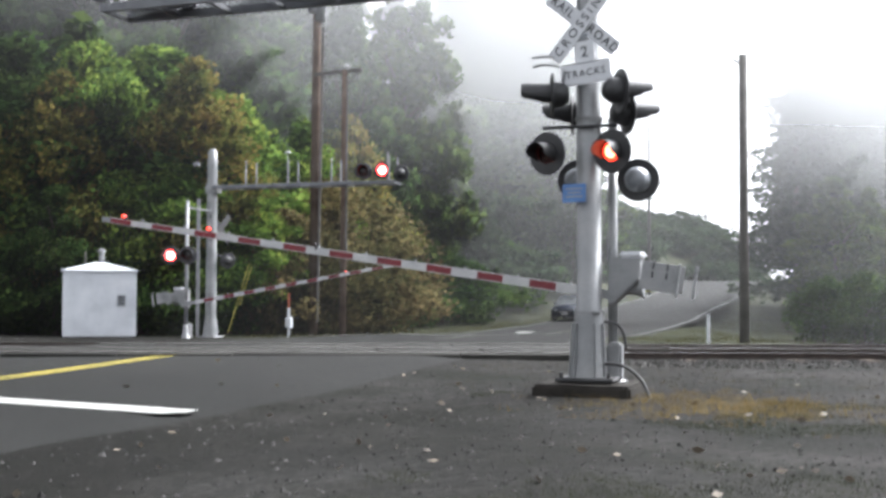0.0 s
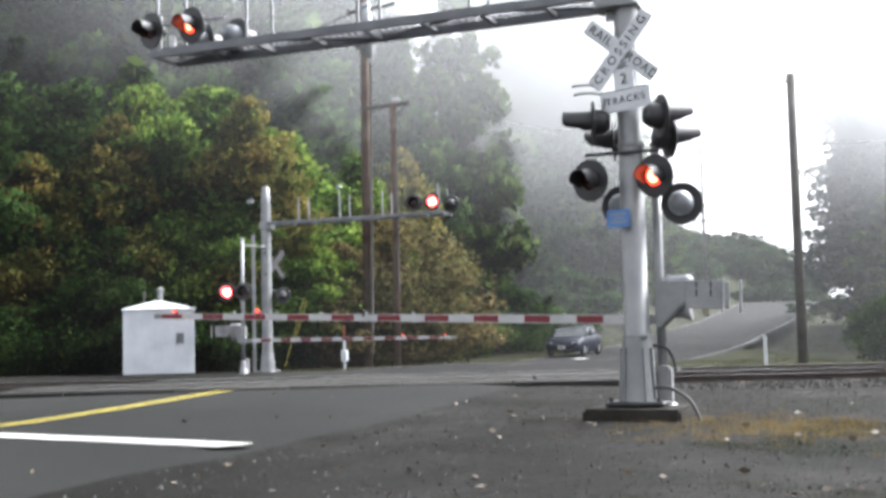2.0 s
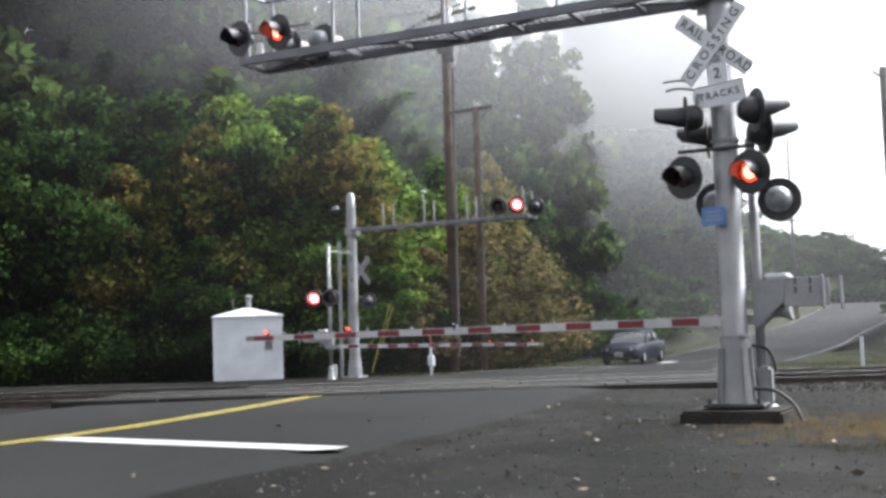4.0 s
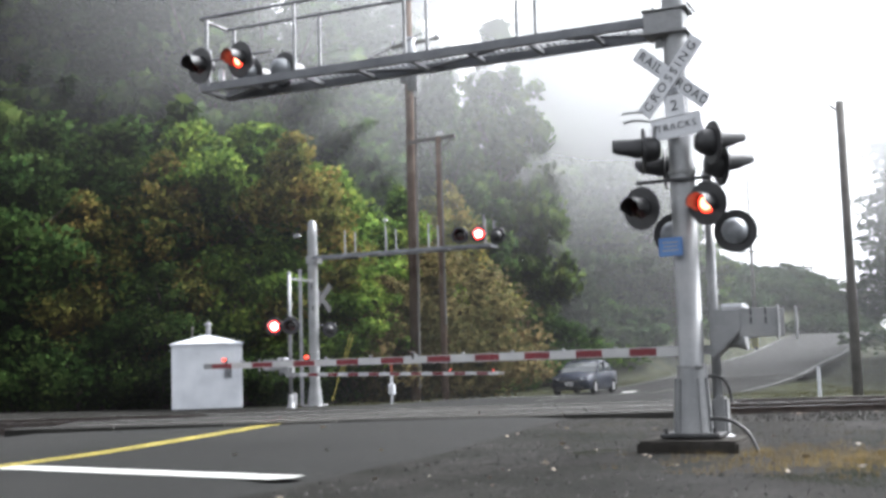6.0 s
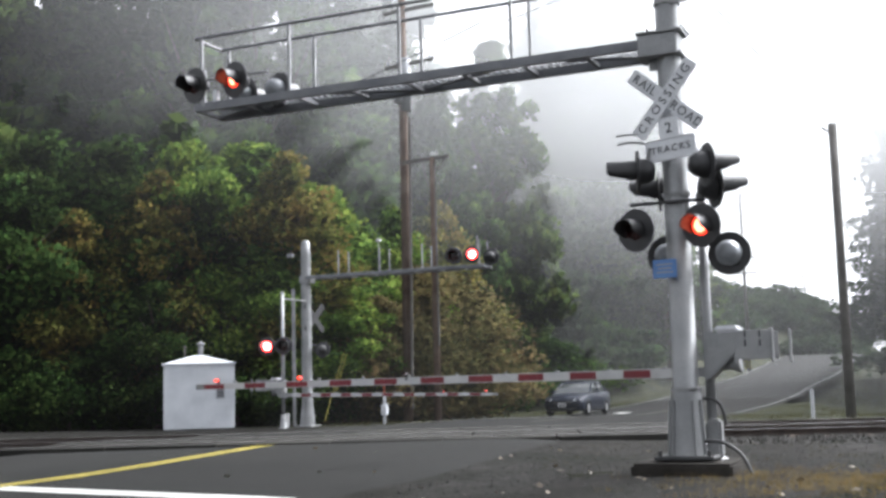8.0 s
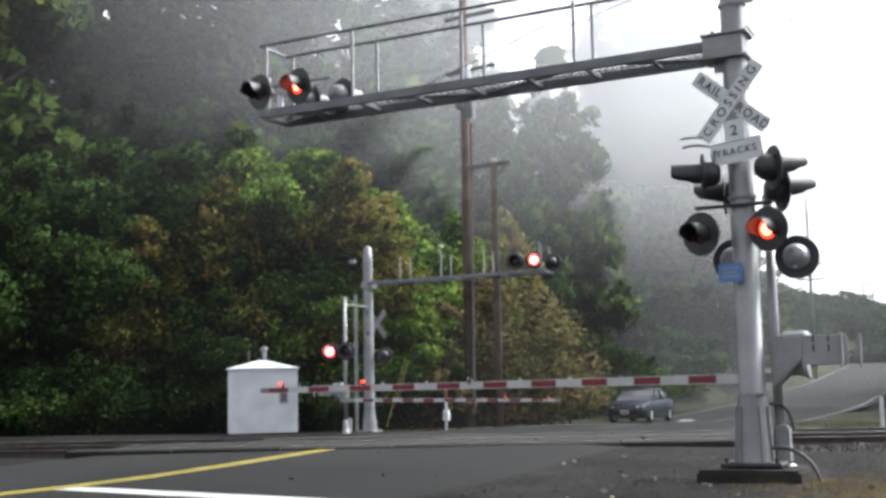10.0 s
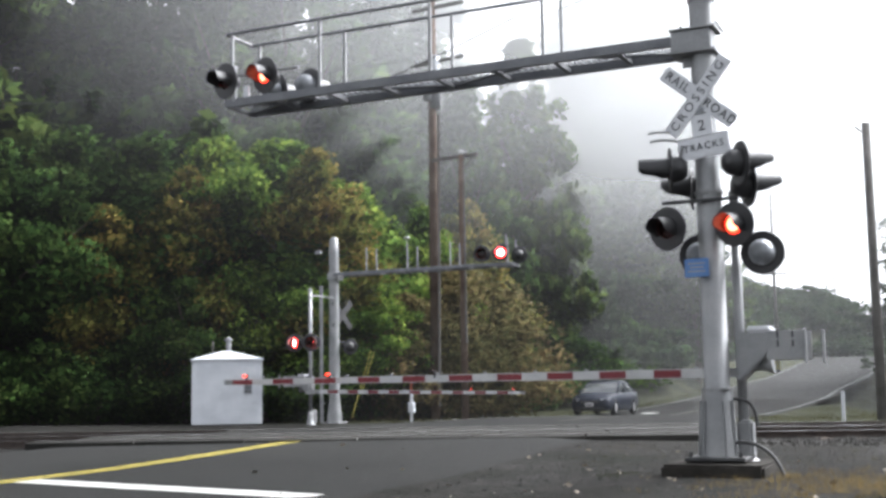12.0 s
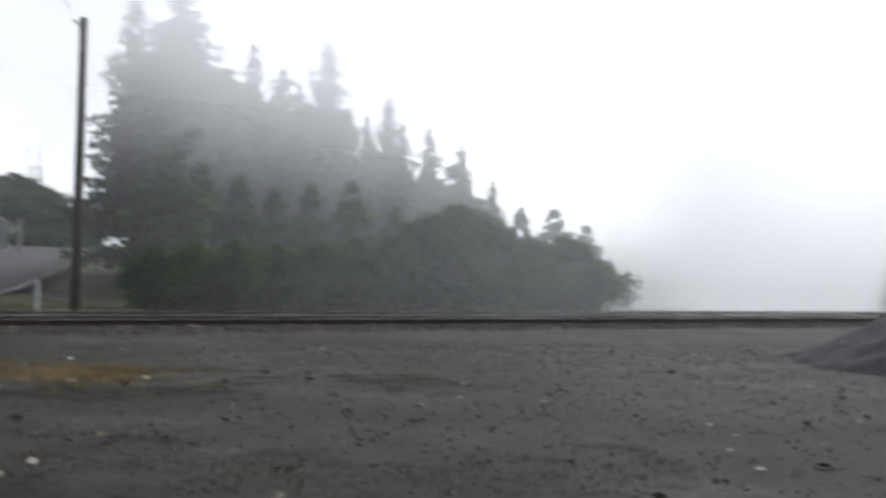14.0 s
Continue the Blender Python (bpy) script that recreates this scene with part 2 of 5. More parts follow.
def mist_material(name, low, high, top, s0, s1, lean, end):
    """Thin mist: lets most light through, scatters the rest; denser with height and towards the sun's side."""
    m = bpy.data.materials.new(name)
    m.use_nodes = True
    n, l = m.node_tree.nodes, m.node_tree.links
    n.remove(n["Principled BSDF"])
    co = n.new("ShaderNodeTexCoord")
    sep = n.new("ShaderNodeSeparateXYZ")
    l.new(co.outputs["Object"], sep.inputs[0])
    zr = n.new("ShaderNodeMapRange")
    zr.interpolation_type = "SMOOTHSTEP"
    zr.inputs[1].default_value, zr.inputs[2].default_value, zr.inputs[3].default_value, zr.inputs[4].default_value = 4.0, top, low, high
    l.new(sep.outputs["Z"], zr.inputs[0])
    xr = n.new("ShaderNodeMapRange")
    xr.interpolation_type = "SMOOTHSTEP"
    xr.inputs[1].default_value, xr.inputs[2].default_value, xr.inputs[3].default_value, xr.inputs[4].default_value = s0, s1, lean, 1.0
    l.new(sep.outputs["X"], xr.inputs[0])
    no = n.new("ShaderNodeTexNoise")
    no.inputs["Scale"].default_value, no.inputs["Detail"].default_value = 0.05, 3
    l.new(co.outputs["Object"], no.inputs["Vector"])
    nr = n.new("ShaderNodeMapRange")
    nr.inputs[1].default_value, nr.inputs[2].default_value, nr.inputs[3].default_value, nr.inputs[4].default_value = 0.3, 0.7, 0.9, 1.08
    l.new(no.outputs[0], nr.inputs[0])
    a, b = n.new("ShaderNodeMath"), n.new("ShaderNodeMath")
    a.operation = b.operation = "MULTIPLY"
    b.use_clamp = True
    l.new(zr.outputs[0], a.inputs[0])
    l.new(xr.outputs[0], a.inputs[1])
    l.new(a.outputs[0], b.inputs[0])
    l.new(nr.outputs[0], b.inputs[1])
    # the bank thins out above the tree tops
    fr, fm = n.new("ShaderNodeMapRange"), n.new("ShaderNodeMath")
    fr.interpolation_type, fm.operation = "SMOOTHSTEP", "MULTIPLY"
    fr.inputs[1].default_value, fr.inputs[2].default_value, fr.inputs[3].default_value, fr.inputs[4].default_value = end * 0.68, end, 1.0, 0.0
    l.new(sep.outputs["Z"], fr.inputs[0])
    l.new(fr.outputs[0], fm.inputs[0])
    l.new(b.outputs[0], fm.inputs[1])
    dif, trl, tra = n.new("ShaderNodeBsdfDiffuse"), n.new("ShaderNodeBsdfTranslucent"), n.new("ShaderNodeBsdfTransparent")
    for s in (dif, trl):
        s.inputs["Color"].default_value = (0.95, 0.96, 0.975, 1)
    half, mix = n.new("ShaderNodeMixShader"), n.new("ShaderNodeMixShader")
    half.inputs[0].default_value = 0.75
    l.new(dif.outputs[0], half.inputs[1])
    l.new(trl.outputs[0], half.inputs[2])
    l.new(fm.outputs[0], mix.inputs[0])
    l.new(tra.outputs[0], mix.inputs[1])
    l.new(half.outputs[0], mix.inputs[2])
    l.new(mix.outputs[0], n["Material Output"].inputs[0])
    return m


# ---- mesh helpers ----
def mesh_of(bm, name, smooth=False):
    me = bpy.data.meshes.new(name)
    bm.to_mesh(me)
    bm.free()
    if smooth:
        for p in me.polygons:
            p.use_smooth = True
    return me


def part(name, bm, material, parent=None, label="", smooth=False, at=None):
    """Links a bmesh (or a ready mesh) as one mesh object, under a thing or a part."""
    me = mesh_of(bm, name, smooth) if isinstance(bm, bmesh.types.BMesh) else bm
    ob = new(name, me)
    if not me.materials:
        for mt in (material if isinstance(material, (list, tuple)) else [material]):
            me.materials.append(mt)
    if parent:
        ob.parent = parent
    if at is not None:
        ob.matrix_basis = at
    if label:
        ob["label"] = label
    return ob


def thing(name, label, category, at, group="", kind=""):
    ob = new(name)
    ob.matrix_basis = at if isinstance(at, Matrix) else pose(*at)
    ob.empty_display_size = 0.2
    return tagged(ob, label, category, group, kind)


def bx(sx, sy, sz, m=None, bevel=0.0, bm=None, segs=1):
    bm = bm or bmesh.new()
    r = bmesh.ops.create_cube(bm, size=1, matrix=(m or Matrix()) @ Matrix.Diagonal((sx, sy, sz, 1)))
    if bevel:
        es = list({e for v in r["verts"] for e in v.link_edges})
        bmesh.ops.bevel(bm, geom=es, offset=bevel, segments=segs, affect="EDGES")
    return bm


def cy(r1, r2, h, m=None, segs=20, bm=None, caps=True):
    """A cylinder or cone that stands on its base at the origin of m, along z."""
    bm = bm or bmesh.new()
    bmesh.ops.create_cone(bm, cap_ends=caps, segments=segs, radius1=r1, radius2=r2, depth=h, matrix=(m or Matrix()) @ Matrix.Translation((0, 0, h / 2)))
    return bm


def rod(a, b, r, bm=None, segs=10, r2=None):
    a, b = Vector(a), Vector(b)
    q = (b - a).to_track_quat("Z", "Y").to_matrix().to_4x4()
    return cy(r, r if r2 is None else r2, (b - a).length, Matrix.Translation(a) @ q, segs, bm)


def bar(a, b, w, h, bm=None):
    """A box bar from a to b, w wide across and h high."""
    a, b = Vector(a), Vector(b)
    d = b - a
    x = d.normalized()
    up = Vector((0, 0, 1)) if abs(x.z) < 0.95 else Vector((0, 1, 0))
    y = up.cross(x).normalized()
    z = x.cross(y)
    m = Matrix((x, y, z)).transposed().to_4x4()
    return bx(d.length, w, h, Matrix.Translation((a + b) / 2) @ m, bm=bm)


def lathe(profile, segs=24, bm=None, m=None):
    """Turns (radius, height) pairs round z."""
    bm = bm or bmesh.new()
    m = m or Matrix()
    rings = []
    for r, z in profile:
        if r < 1e-5:
            rings.append([bm.verts.new(m @ Vector((0, 0, z)))])
        else:
            rings.append([bm.verts.new(m @ Vector((r * math.cos(2 * math.pi * i / segs), r * math.sin(2 * math.pi * i / segs), z))) for i in range(segs)])
    for a, b in zip(rings, rings[1:]):
        for i in range(segs):
            j = (i + 1) % segs
            if len(a) == 1 and len(b) > 1:
                bm.faces.new((a[0], b[j], b[i]))
            elif len(b) == 1 and len(a) > 1:
                bm.faces.new((a[i], a[j], b[0]))
            elif len(a) > 1:
                bm.faces.new((a[i], a[j], b[j], b[i]))
    bmesh.ops.recalc_face_normals(bm, faces=bm.faces)
    return bm


def pipe(points, r, name="cable", segs=8):
    """A round cable along a smooth line of points, as a mesh."""
    cu = bpy.data.curves.new(name, "CURVE")
    cu.dimensions, cu.bevel_depth, cu.bevel_resolution, cu.resolution_u = "3D", r, 2, 8
    sp = cu.splines.new("NURBS")
    sp.points.add(len(points) - 1)
    for p, c in zip(sp.points, points):
        p.co = (*c, 1)
    sp.use_endpoint_u, sp.order_u = True, min(4, len(points))
    tmp = bpy.data.objects.new(name, cu)
    me = bpy.data.meshes.new_from_object(tmp)
    bpy.data.objects.remove(tmp)
    me.name = name
    return me


def words(text, size, material, parent, at, name="lettering", space=1.22):
    cu = bpy.data.curves.new(name, "FONT")
    cu.body, cu.size, cu.align_x, cu.align_y, cu.extrude, cu.offset = text, size, "CENTER", "CENTER", 0.002, 0.006 * size
    cu.space_character = space
    tmp = bpy.data.objects.new(name, cu)
    me = bpy.data.meshes.new_from_object(tmp)
    bpy.data.objects.remove(tmp)
    return part(name, me, material, parent, at=at)


# ---- the lie of the land ----
NX, NY = -0.358, 0.934           # across the tracks; the crossing is skewed to the road
TX, TY = 0.934, 0.358            # along the tracks
ROAD_Z = [(-80, -0.09), (11.5, -0.09), (14, -0.02), (16.5, 0.055), (18.6, 0.045), (20.5, -0.01), (23.5, -0.03), (30, -0.18), (36, -0.28), (48, -0.6), (58, -0.52),
          (68, -0.3), (75, 0.08), (95, 0.85), (120, 2.6), (128, 2.85), (142, 2.5), (3000, 2.5)]


HILL = [(-400, 14), (-60, 14), (-28, 11.0), (-21, 9.2), (-15.7, 6.8), (-12, 3.2), (-10, 1.0), (-7, 0), (0, 0)]


def ramp_at(table, v):
    for (a, p), (b, q) in zip(table, table[1:]):
        if v <= b:
            return p + (q - p) * max(0.0, (v - a) / (b - a))
    return table[-1][1]


def ease(a, b, v):
    t = min(1.0, max(0.0, (v - a) / (b - a)))
    return t * t * (3 - 2 * t)


def road_z(y):
    return (ramp_at(ROAD_Z, y - 1) + ramp_at(ROAD_Z, y) * 2 + ramp_at(ROAD_Z, y + 1)) / 4


def road_edges(y):
    """The left and right edge of the asphalt at y."""
    t = ease(20, 46, y)
    bend = -0.0016 * max(0.0, y - 120) ** 2 if y < 320 else -64 - (y - 320) * 0.64
    return -14.3 - 1.5 * t - bend, -5.62 - 2.25 * t - bend


def ground_z(x, y):
    n = NX * x + NY * y
    s = TX * x + TY * y
    far = ease(25.5, 30, n)
    near = -0.13 + 0.09 * ease(14.5, 17.8, n) - 0.09 * ease(20.8, 22.2, n) + 0.025 * noise.noise((x * 0.5, y * 0.5, 0))
    z = near * (1 - far) + (road_z(max(y, 24)) * (1 - ease(4, 16, x)) + road_z(40) * ease(4, 16, x) - 0.1) * far
    lft, rgt = road_edges(y)
    off = max(lft - x, x - rgt, 0)
    k = 1 - ease(0.05, 1.6, off)
    z = z * (1 - k) + (road_z(y) - 0.05) * k
    # the ground falls away beyond the tracks
    z -= 0.9 * ease(25.5, 29, n) * ease(13, 21, s)
    # wooded bank beside the road
    z += min(7.5, max(0.0, -17.8 - x) * 1.05) * ease(60, 92, y) * (1 - ease(126, 150, y))
    # hill that closes the view along the road
    if y > 128 and x < 0:
        z += ramp_at(HILL, x) * ease(130, 168, y) * (1 - 0.6 * ease(200, 320, y))
    return z


def graded(fine_a, fine_b, step, out_a, out_b, grow=1.14):
    v = list(np.arange(fine_a, fine_b + 1e-6, step))
    s = step
    while v[-1] < out_b:
        s *= grow
        v.append(v[-1] + s)
    s = step
    while v[0] > out_a:
        s *= grow
        v.insert(0, v[0] - s)
    return v


def sheet(xs, ys, f, name):
    vs = [(x, y, f(x, y)) for y in ys for x in xs]
    w = len(xs)
    fs = [(j * w + i, j * w + i + 1, (j + 1) * w + i + 1, (j + 1) * w + i) for j in range(len(ys) - 1) for i in range(w - 1)]
    me = bpy.data.meshes.new(name)
    me.from_pydata(vs, [], fs)
    for p in me.polygons:
        p.use_smooth = True
    return me


def build_ground():
    xs, ys = graded(-24, 16, 0.4, -2500, 2500), graded(-2, 34, 0.4, -800, 3000, 1.1)
    ob = part("ground", sheet(xs, ys, ground_z, "ground"), M["gravel"])
    tagged(ob, "dark grey gravel and dirt with scattered stones", "ground", kind="structure")

    # road: rows of cross sections, frayed at the edges
    ys = graded(4, 40, 0.4, -80, 420, 1.06)
    vs, cols = [], 12
    for y in ys:
        lft, rgt = road_edges(y)
        rgt += 0.13 * noise.noise((0, y * 0.6, 5)) + 0.07 * noise.noise((0, y * 2.5, 5))
        for i in range(cols + 1):
            x = lft + (rgt - lft) * i / cols
            edge = 0.05 if i in (0, cols) else 0
            vs.append((x, y, road_z(y) - edge))
    w = cols + 1
    fs = [(j * w + i, j * w + i + 1, (j + 1) * w + i + 1, (j + 1) * w + i) for j in range(len(ys) - 1) for i in range(cols)]
    me = bpy.data.meshes.new("road")
    me.from_pydata(vs, [], fs)
    for p in me.polygons:
        p.use_smooth = True
    tagged(part("road", me, M["asphalt"]), "worn grey asphalt road over the railway and up a hill", "road", kind="structure")


def marking(name, label, pts, material, lift=0.006, jag=0.012):
    """Paint laid on the road along a strip of (left, right) pairs of points."""
    vs = []
    for k, (a, b) in enumerate(pts):
        for q, (x, y) in enumerate((a, b)):
            vs.append((x + jag * noise.noise((x * 4, y * 4, q)), y + jag * noise.noise((x * 4, y * 4, q + 7)), road_z(y) + lift))
    fs = [(2 * i, 2 * i + 1, 2 * i + 3, 2 * i + 2) for i in range(len(pts) - 1)]
    me = bpy.data.meshes.new(name)
    me.from_pydata(vs, [], fs)
    return tagged(part(name, me, material), label, "road marking", kind="structure")


def build_markings():
    n = 24
    pts = []
    for i in range(n + 1):
        x = -9.85 + 4.15 * i / n
        y = 10.2 + 0.16 * (x + 9.85) * -1
        pts.append(((x, y - 0.42 + (0.2 if i == n else 0)), (x, y)))
    marking("stop_line", "white painted stop line across the lane", pts, M["white_line"])
    for dx in (-0.13, 0.05):
        ys = np.arange(-60, 16.01, 0.5)
        marking("centre_line", "double yellow painted centre line", [((-10.05 + dx, y), (-9.95 + dx, y)) for y in ys], M["yellow_line"])
    ys = np.concatenate((np.arange(28, 60, 1.0), np.arange(60, 260, 3.0)))
    for side in (0, 1):
        rows = []
        for y in ys:
            e = road_edges(y)
            x = e[0] + 0.25 if side == 0 else e[1] - 0.35
            rows.append(((x, y), (x + 0.14, y)))
        marking("edge_line", "white painted edge line of the road", rows, M["hazed_white"])
    # centre line beyond the tracks, its colour dulled to stand for haze
    rows = []
    for y in np.arange(30, 62, 1.0):
        e = road_edges(y)
        x = (e[0] + e[1]) / 2
        rows.append(((x - 0.08, y), (x + 0.08, y)))
    marking("centre_line", "yellow centre line beyond the tracks, dulled by haze in its colour", rows, M["hazed_yellow"])
    marking("far_stop_line", "white painted stop line beyond the tracks", [((-15.2, 37.2), (-15.2, 37.7)), ((-11.9, 37.2), (-11.9, 37.7))], M["white_line"])
    marking("lane_mark", "white painted bar on the asphalt", [((-13.6, 48.9), (-13.6, 50.3)), ((-13.0, 48.9), (-13.0, 50.3))], M["white_line"], 0.008)


TRACKS = ((19.0, 0.075), (22.8, 0.0))   # near rail of each track, metres across, and the height of its rails
GAUGE = 1.50


def build_tracks():
    prof = [(-0.07, 0), (0.07, 0), (0.07, 0.012), (0.012, 0.03), (0.012, 0.10), (0.036, 0.115), (0.036, 0.15), (-0.036, 0.15), (-0.036, 0.115), (-0.012, 0.10), (-0.012, 0.03), (-0.07, 0.012)]
    for n0, rail_top in TRACKS:
        label = "railway track with rusty rails, bright on top, on dark ties"
        tr = thing("railway_track", label, "railway", (0, 0, 0), "tracks")
        for n in (n0, n0 + GAUGE):
            bm = bmesh.new()
            rings = []
            for s in np.linspace(-120, 420, 28):
                ring = []
                for u, h in prof:
                    ring.append(bm.verts.new((s * TX + (n + u) * NX, s * TY + (n + u) * NY, rail_top - 0.15 + h)))
                rings.append(ring)
            for a, b in zip(rings, rings[1:]):
                for i in range(len(prof)):
                    f = bm.faces.new((a[i], a[(i + 1) % len(prof)], b[(i + 1) % len(prof)], b[i]))
                    f.material_index = 1 if i == 6 else 0
            bmesh.ops.recalc_face_normals(bm, faces=bm.faces)
            part("rail", bm, [M["rail"], M["railtop"]], tr)
        me = mesh_of(bx(0.22, 2.6, 0.14, bevel=0.012), "tie")
        for i in range(95):
            s = 4.6 + 0.6 * i
            m = Matrix.Translation((s * TX + (n0 + GAUGE / 2) * NX, s * TY + (n0 + GAUGE / 2) * NY, rail_top - 0.18 + random.uniform(-0.01, 0.01))) @ pose(0, 0, 0, 0, 0, math.degrees(math.atan2(TY, TX)) + random.uniform(-1.2, 1.2))
            part("tie", me, M["tie"], tr, at=m)
    # concrete panels that carry the road over the rails
    cr = thing("crossing_surface", "grey concrete crossing panels between the rails with dark flange gaps", "crossing", (0, 0, 0), kind="structure")
    ang = math.degrees(math.atan2(TY, TX))
    for n0, rail_top in TRACKS:
        for wd, mid in ((GAUGE - 0.28, n0 + GAUGE / 2), (0.55, n0 - 0.36), (0.55, n0 + GAUGE + 0.36)):
            me = mesh_of(bx(1.78, wd, 0.16, bevel=0.012), "panel")
            s0 = -14.6 * TX + (mid - NX * -14.6) / NY * TY
            for i in range(6):
                s = s0 + 0.9 + i * 1.8 + 0.4
                part("panel", me, M["concrete"], cr, at=Matrix.Translation((s * TX + mid * NX, s * TY + mid * NY, rail_top - 0.087)) @ pose(0, 0, 0, 0, 0, ang))
        for n in (n0 + 0.075, n0 + GAUGE - 0.075):
            s0 = -14.6 * TX + (n - NX * -14.6) / NY * TY
            a = (s0 * TX + n * NX, s0 * TY + n * NY, rail_top - 0.011)
            b = ((s0 + 11) * TX + n * NX, (s0 + 11) * TY + n * NY, rail_top - 0.011)
            part("flange_gap", bar(a, b, 0.07, 0.012), M["rubber"], cr, "black rubber flange gap")


# ---- signals ----
FLASHING = []        # (lens, yaw, pitch, left or right of its pair, near or far set)


def flasher(parent, at, keyed=None, lit_mat="lit", back="black", long=0.20):
    """A round crossing lamp that looks along its own -y: housing, black background, hood and lens."""
    lr = 0.145 if lit_mat == "lit_far" else 0.112
    ob = part("flasher", lathe([(0.0, 0.20), (0.09, 0.19), (0.135, 0.13), (0.15, 0.05), (0.15, 0.0)], 20, m=pose(0, 0, 0, -90)), M[back], parent, "black round flasher lamp with a hood", True, at)
    part("background", lathe([(lr, -0.012), (0.243, -0.012), (0.25, 0.0), (0.243, 0.012), (lr, 0.012)], 28, m=pose(0, 0, 0, 90)), M["black"], ob)
    bm = bmesh.new()
    rows = []
    for k in range(19):
        a = radians(-38 + 256 * k / 18)
        ln = 0.09 + long * min(1.0, max(0.0, (math.sin(a) + 0.5) * 2.4))
        c, s = math.cos(a), math.sin(a)
        rows.append([bm.verts.new((r * c, y, r * s)) for r, y in ((lr + 0.018, -0.012), (lr + 0.018, -ln), (lr + 0.011, -ln), (lr + 0.011, -0.012))])
    for a, b in zip(rows, rows[1:]):
        for i in range(4):
            bm.faces.new((a[i], a[(i + 1) % 4], b[(i + 1) % 4], b[i]))
    bmesh.ops.recalc_face_normals(bm, faces=bm.faces)
    part("hood", bm, M["black"], ob)
    if keyed is None:
        part("lens", lathe([(0.0, 0.03), (lr * 0.55, 0.024), (lr, 0.0), (0.0, -0.004)], 20, m=pose(0, -0.02, 0, 90)), M["red_lens"], ob, "dark red glass lens")
    else:
        # the lens is lit on one face and turns about its upright axis to flash
        bm = lathe([(0.0, 0.032), (lr * 0.24, 0.03), (lr * 0.69, 0.018), (lr, 0.002), (lr, -0.002), (lr * 0.69, -0.018), (0.0, -0.03)], 20, m=pose(0, 0, 0, 90))
        for f in bm.faces:
            c = f.calc_center_median()
            f.material_index = 0 if c.y > -0.001 else (2 if math.hypot(c.x, c.z) < (0.12 if lit_mat == "lit_far" else 0.07) else 1)
        ln = part("lens", bm, [M["red_lens"], M[lit_mat], M["core_far" if lit_mat == "lit_far" else "lit_core"]], ob, "red glass lens", at=pose(0, -0.015, 0))
        FLASHING.append((ln, *keyed))
    return ob


def crossbuck(parent, at, lettered=True, face="sign"):
    if not lettered:
        sg = part("crossbuck", bx(1.14, 0.012, 0.22, pose(0, -0.02, 0, 0, -45, 0), 0.012), M["darkmetal"], parent, "grey bare back of a crossbuck sign", at=at)
        part("board", bx(1.14, 0.012, 0.22, pose(0, 0, 0, 0, 45, 0), 0.012), M["darkmetal"], sg)
        return sg
    sg = part("crossbuck", bx(1.05, 0.012, 0.18, pose(0, -0.02, 0, 0, -45, 0), 0.012), M[face], parent, "white crossed boards lettered railroad crossing", at=at)
    part("board", bx(1.05, 0.012, 0.18, pose(0, 0, 0, 0, 45, 0), 0.012), M[face], sg)
    words("CROSSING", 0.142, M["ink"], sg, pose(0, -0.03, 0, 90, -45, 0), space=1.5)
    for txt, off in (("RAIL", -0.31), ("ROAD", 0.32)):
        words(txt, 0.142, M["ink"], sg, pose(off * 0.7071, -0.012, -off * 0.7071, 90, 45, 0))
    part("plate", bx(0.24, 0.012, 0.30, pose(0, 0, -0.36), 0.012), M[face], sg)
    words("2", 0.17, M["ink"], sg, pose(0, -0.012, -0.34, 90))
    part("plate", bx(0.60, 0.012, 0.25, pose(0, -0.014, -0.58), 0.02), M[face], sg)
    words("TRACKS", 0.112, M["ink"], sg, pose(0, -0.026, -0.58, 90))
    part("triangle", cy(0.07, 0.07, 0.004, pose(0, -0.008, -0.15, 90, 0, 0) @ pose(0, 0, 0, 0, 0, 30), 3), M["dome"], sg)
    return sg


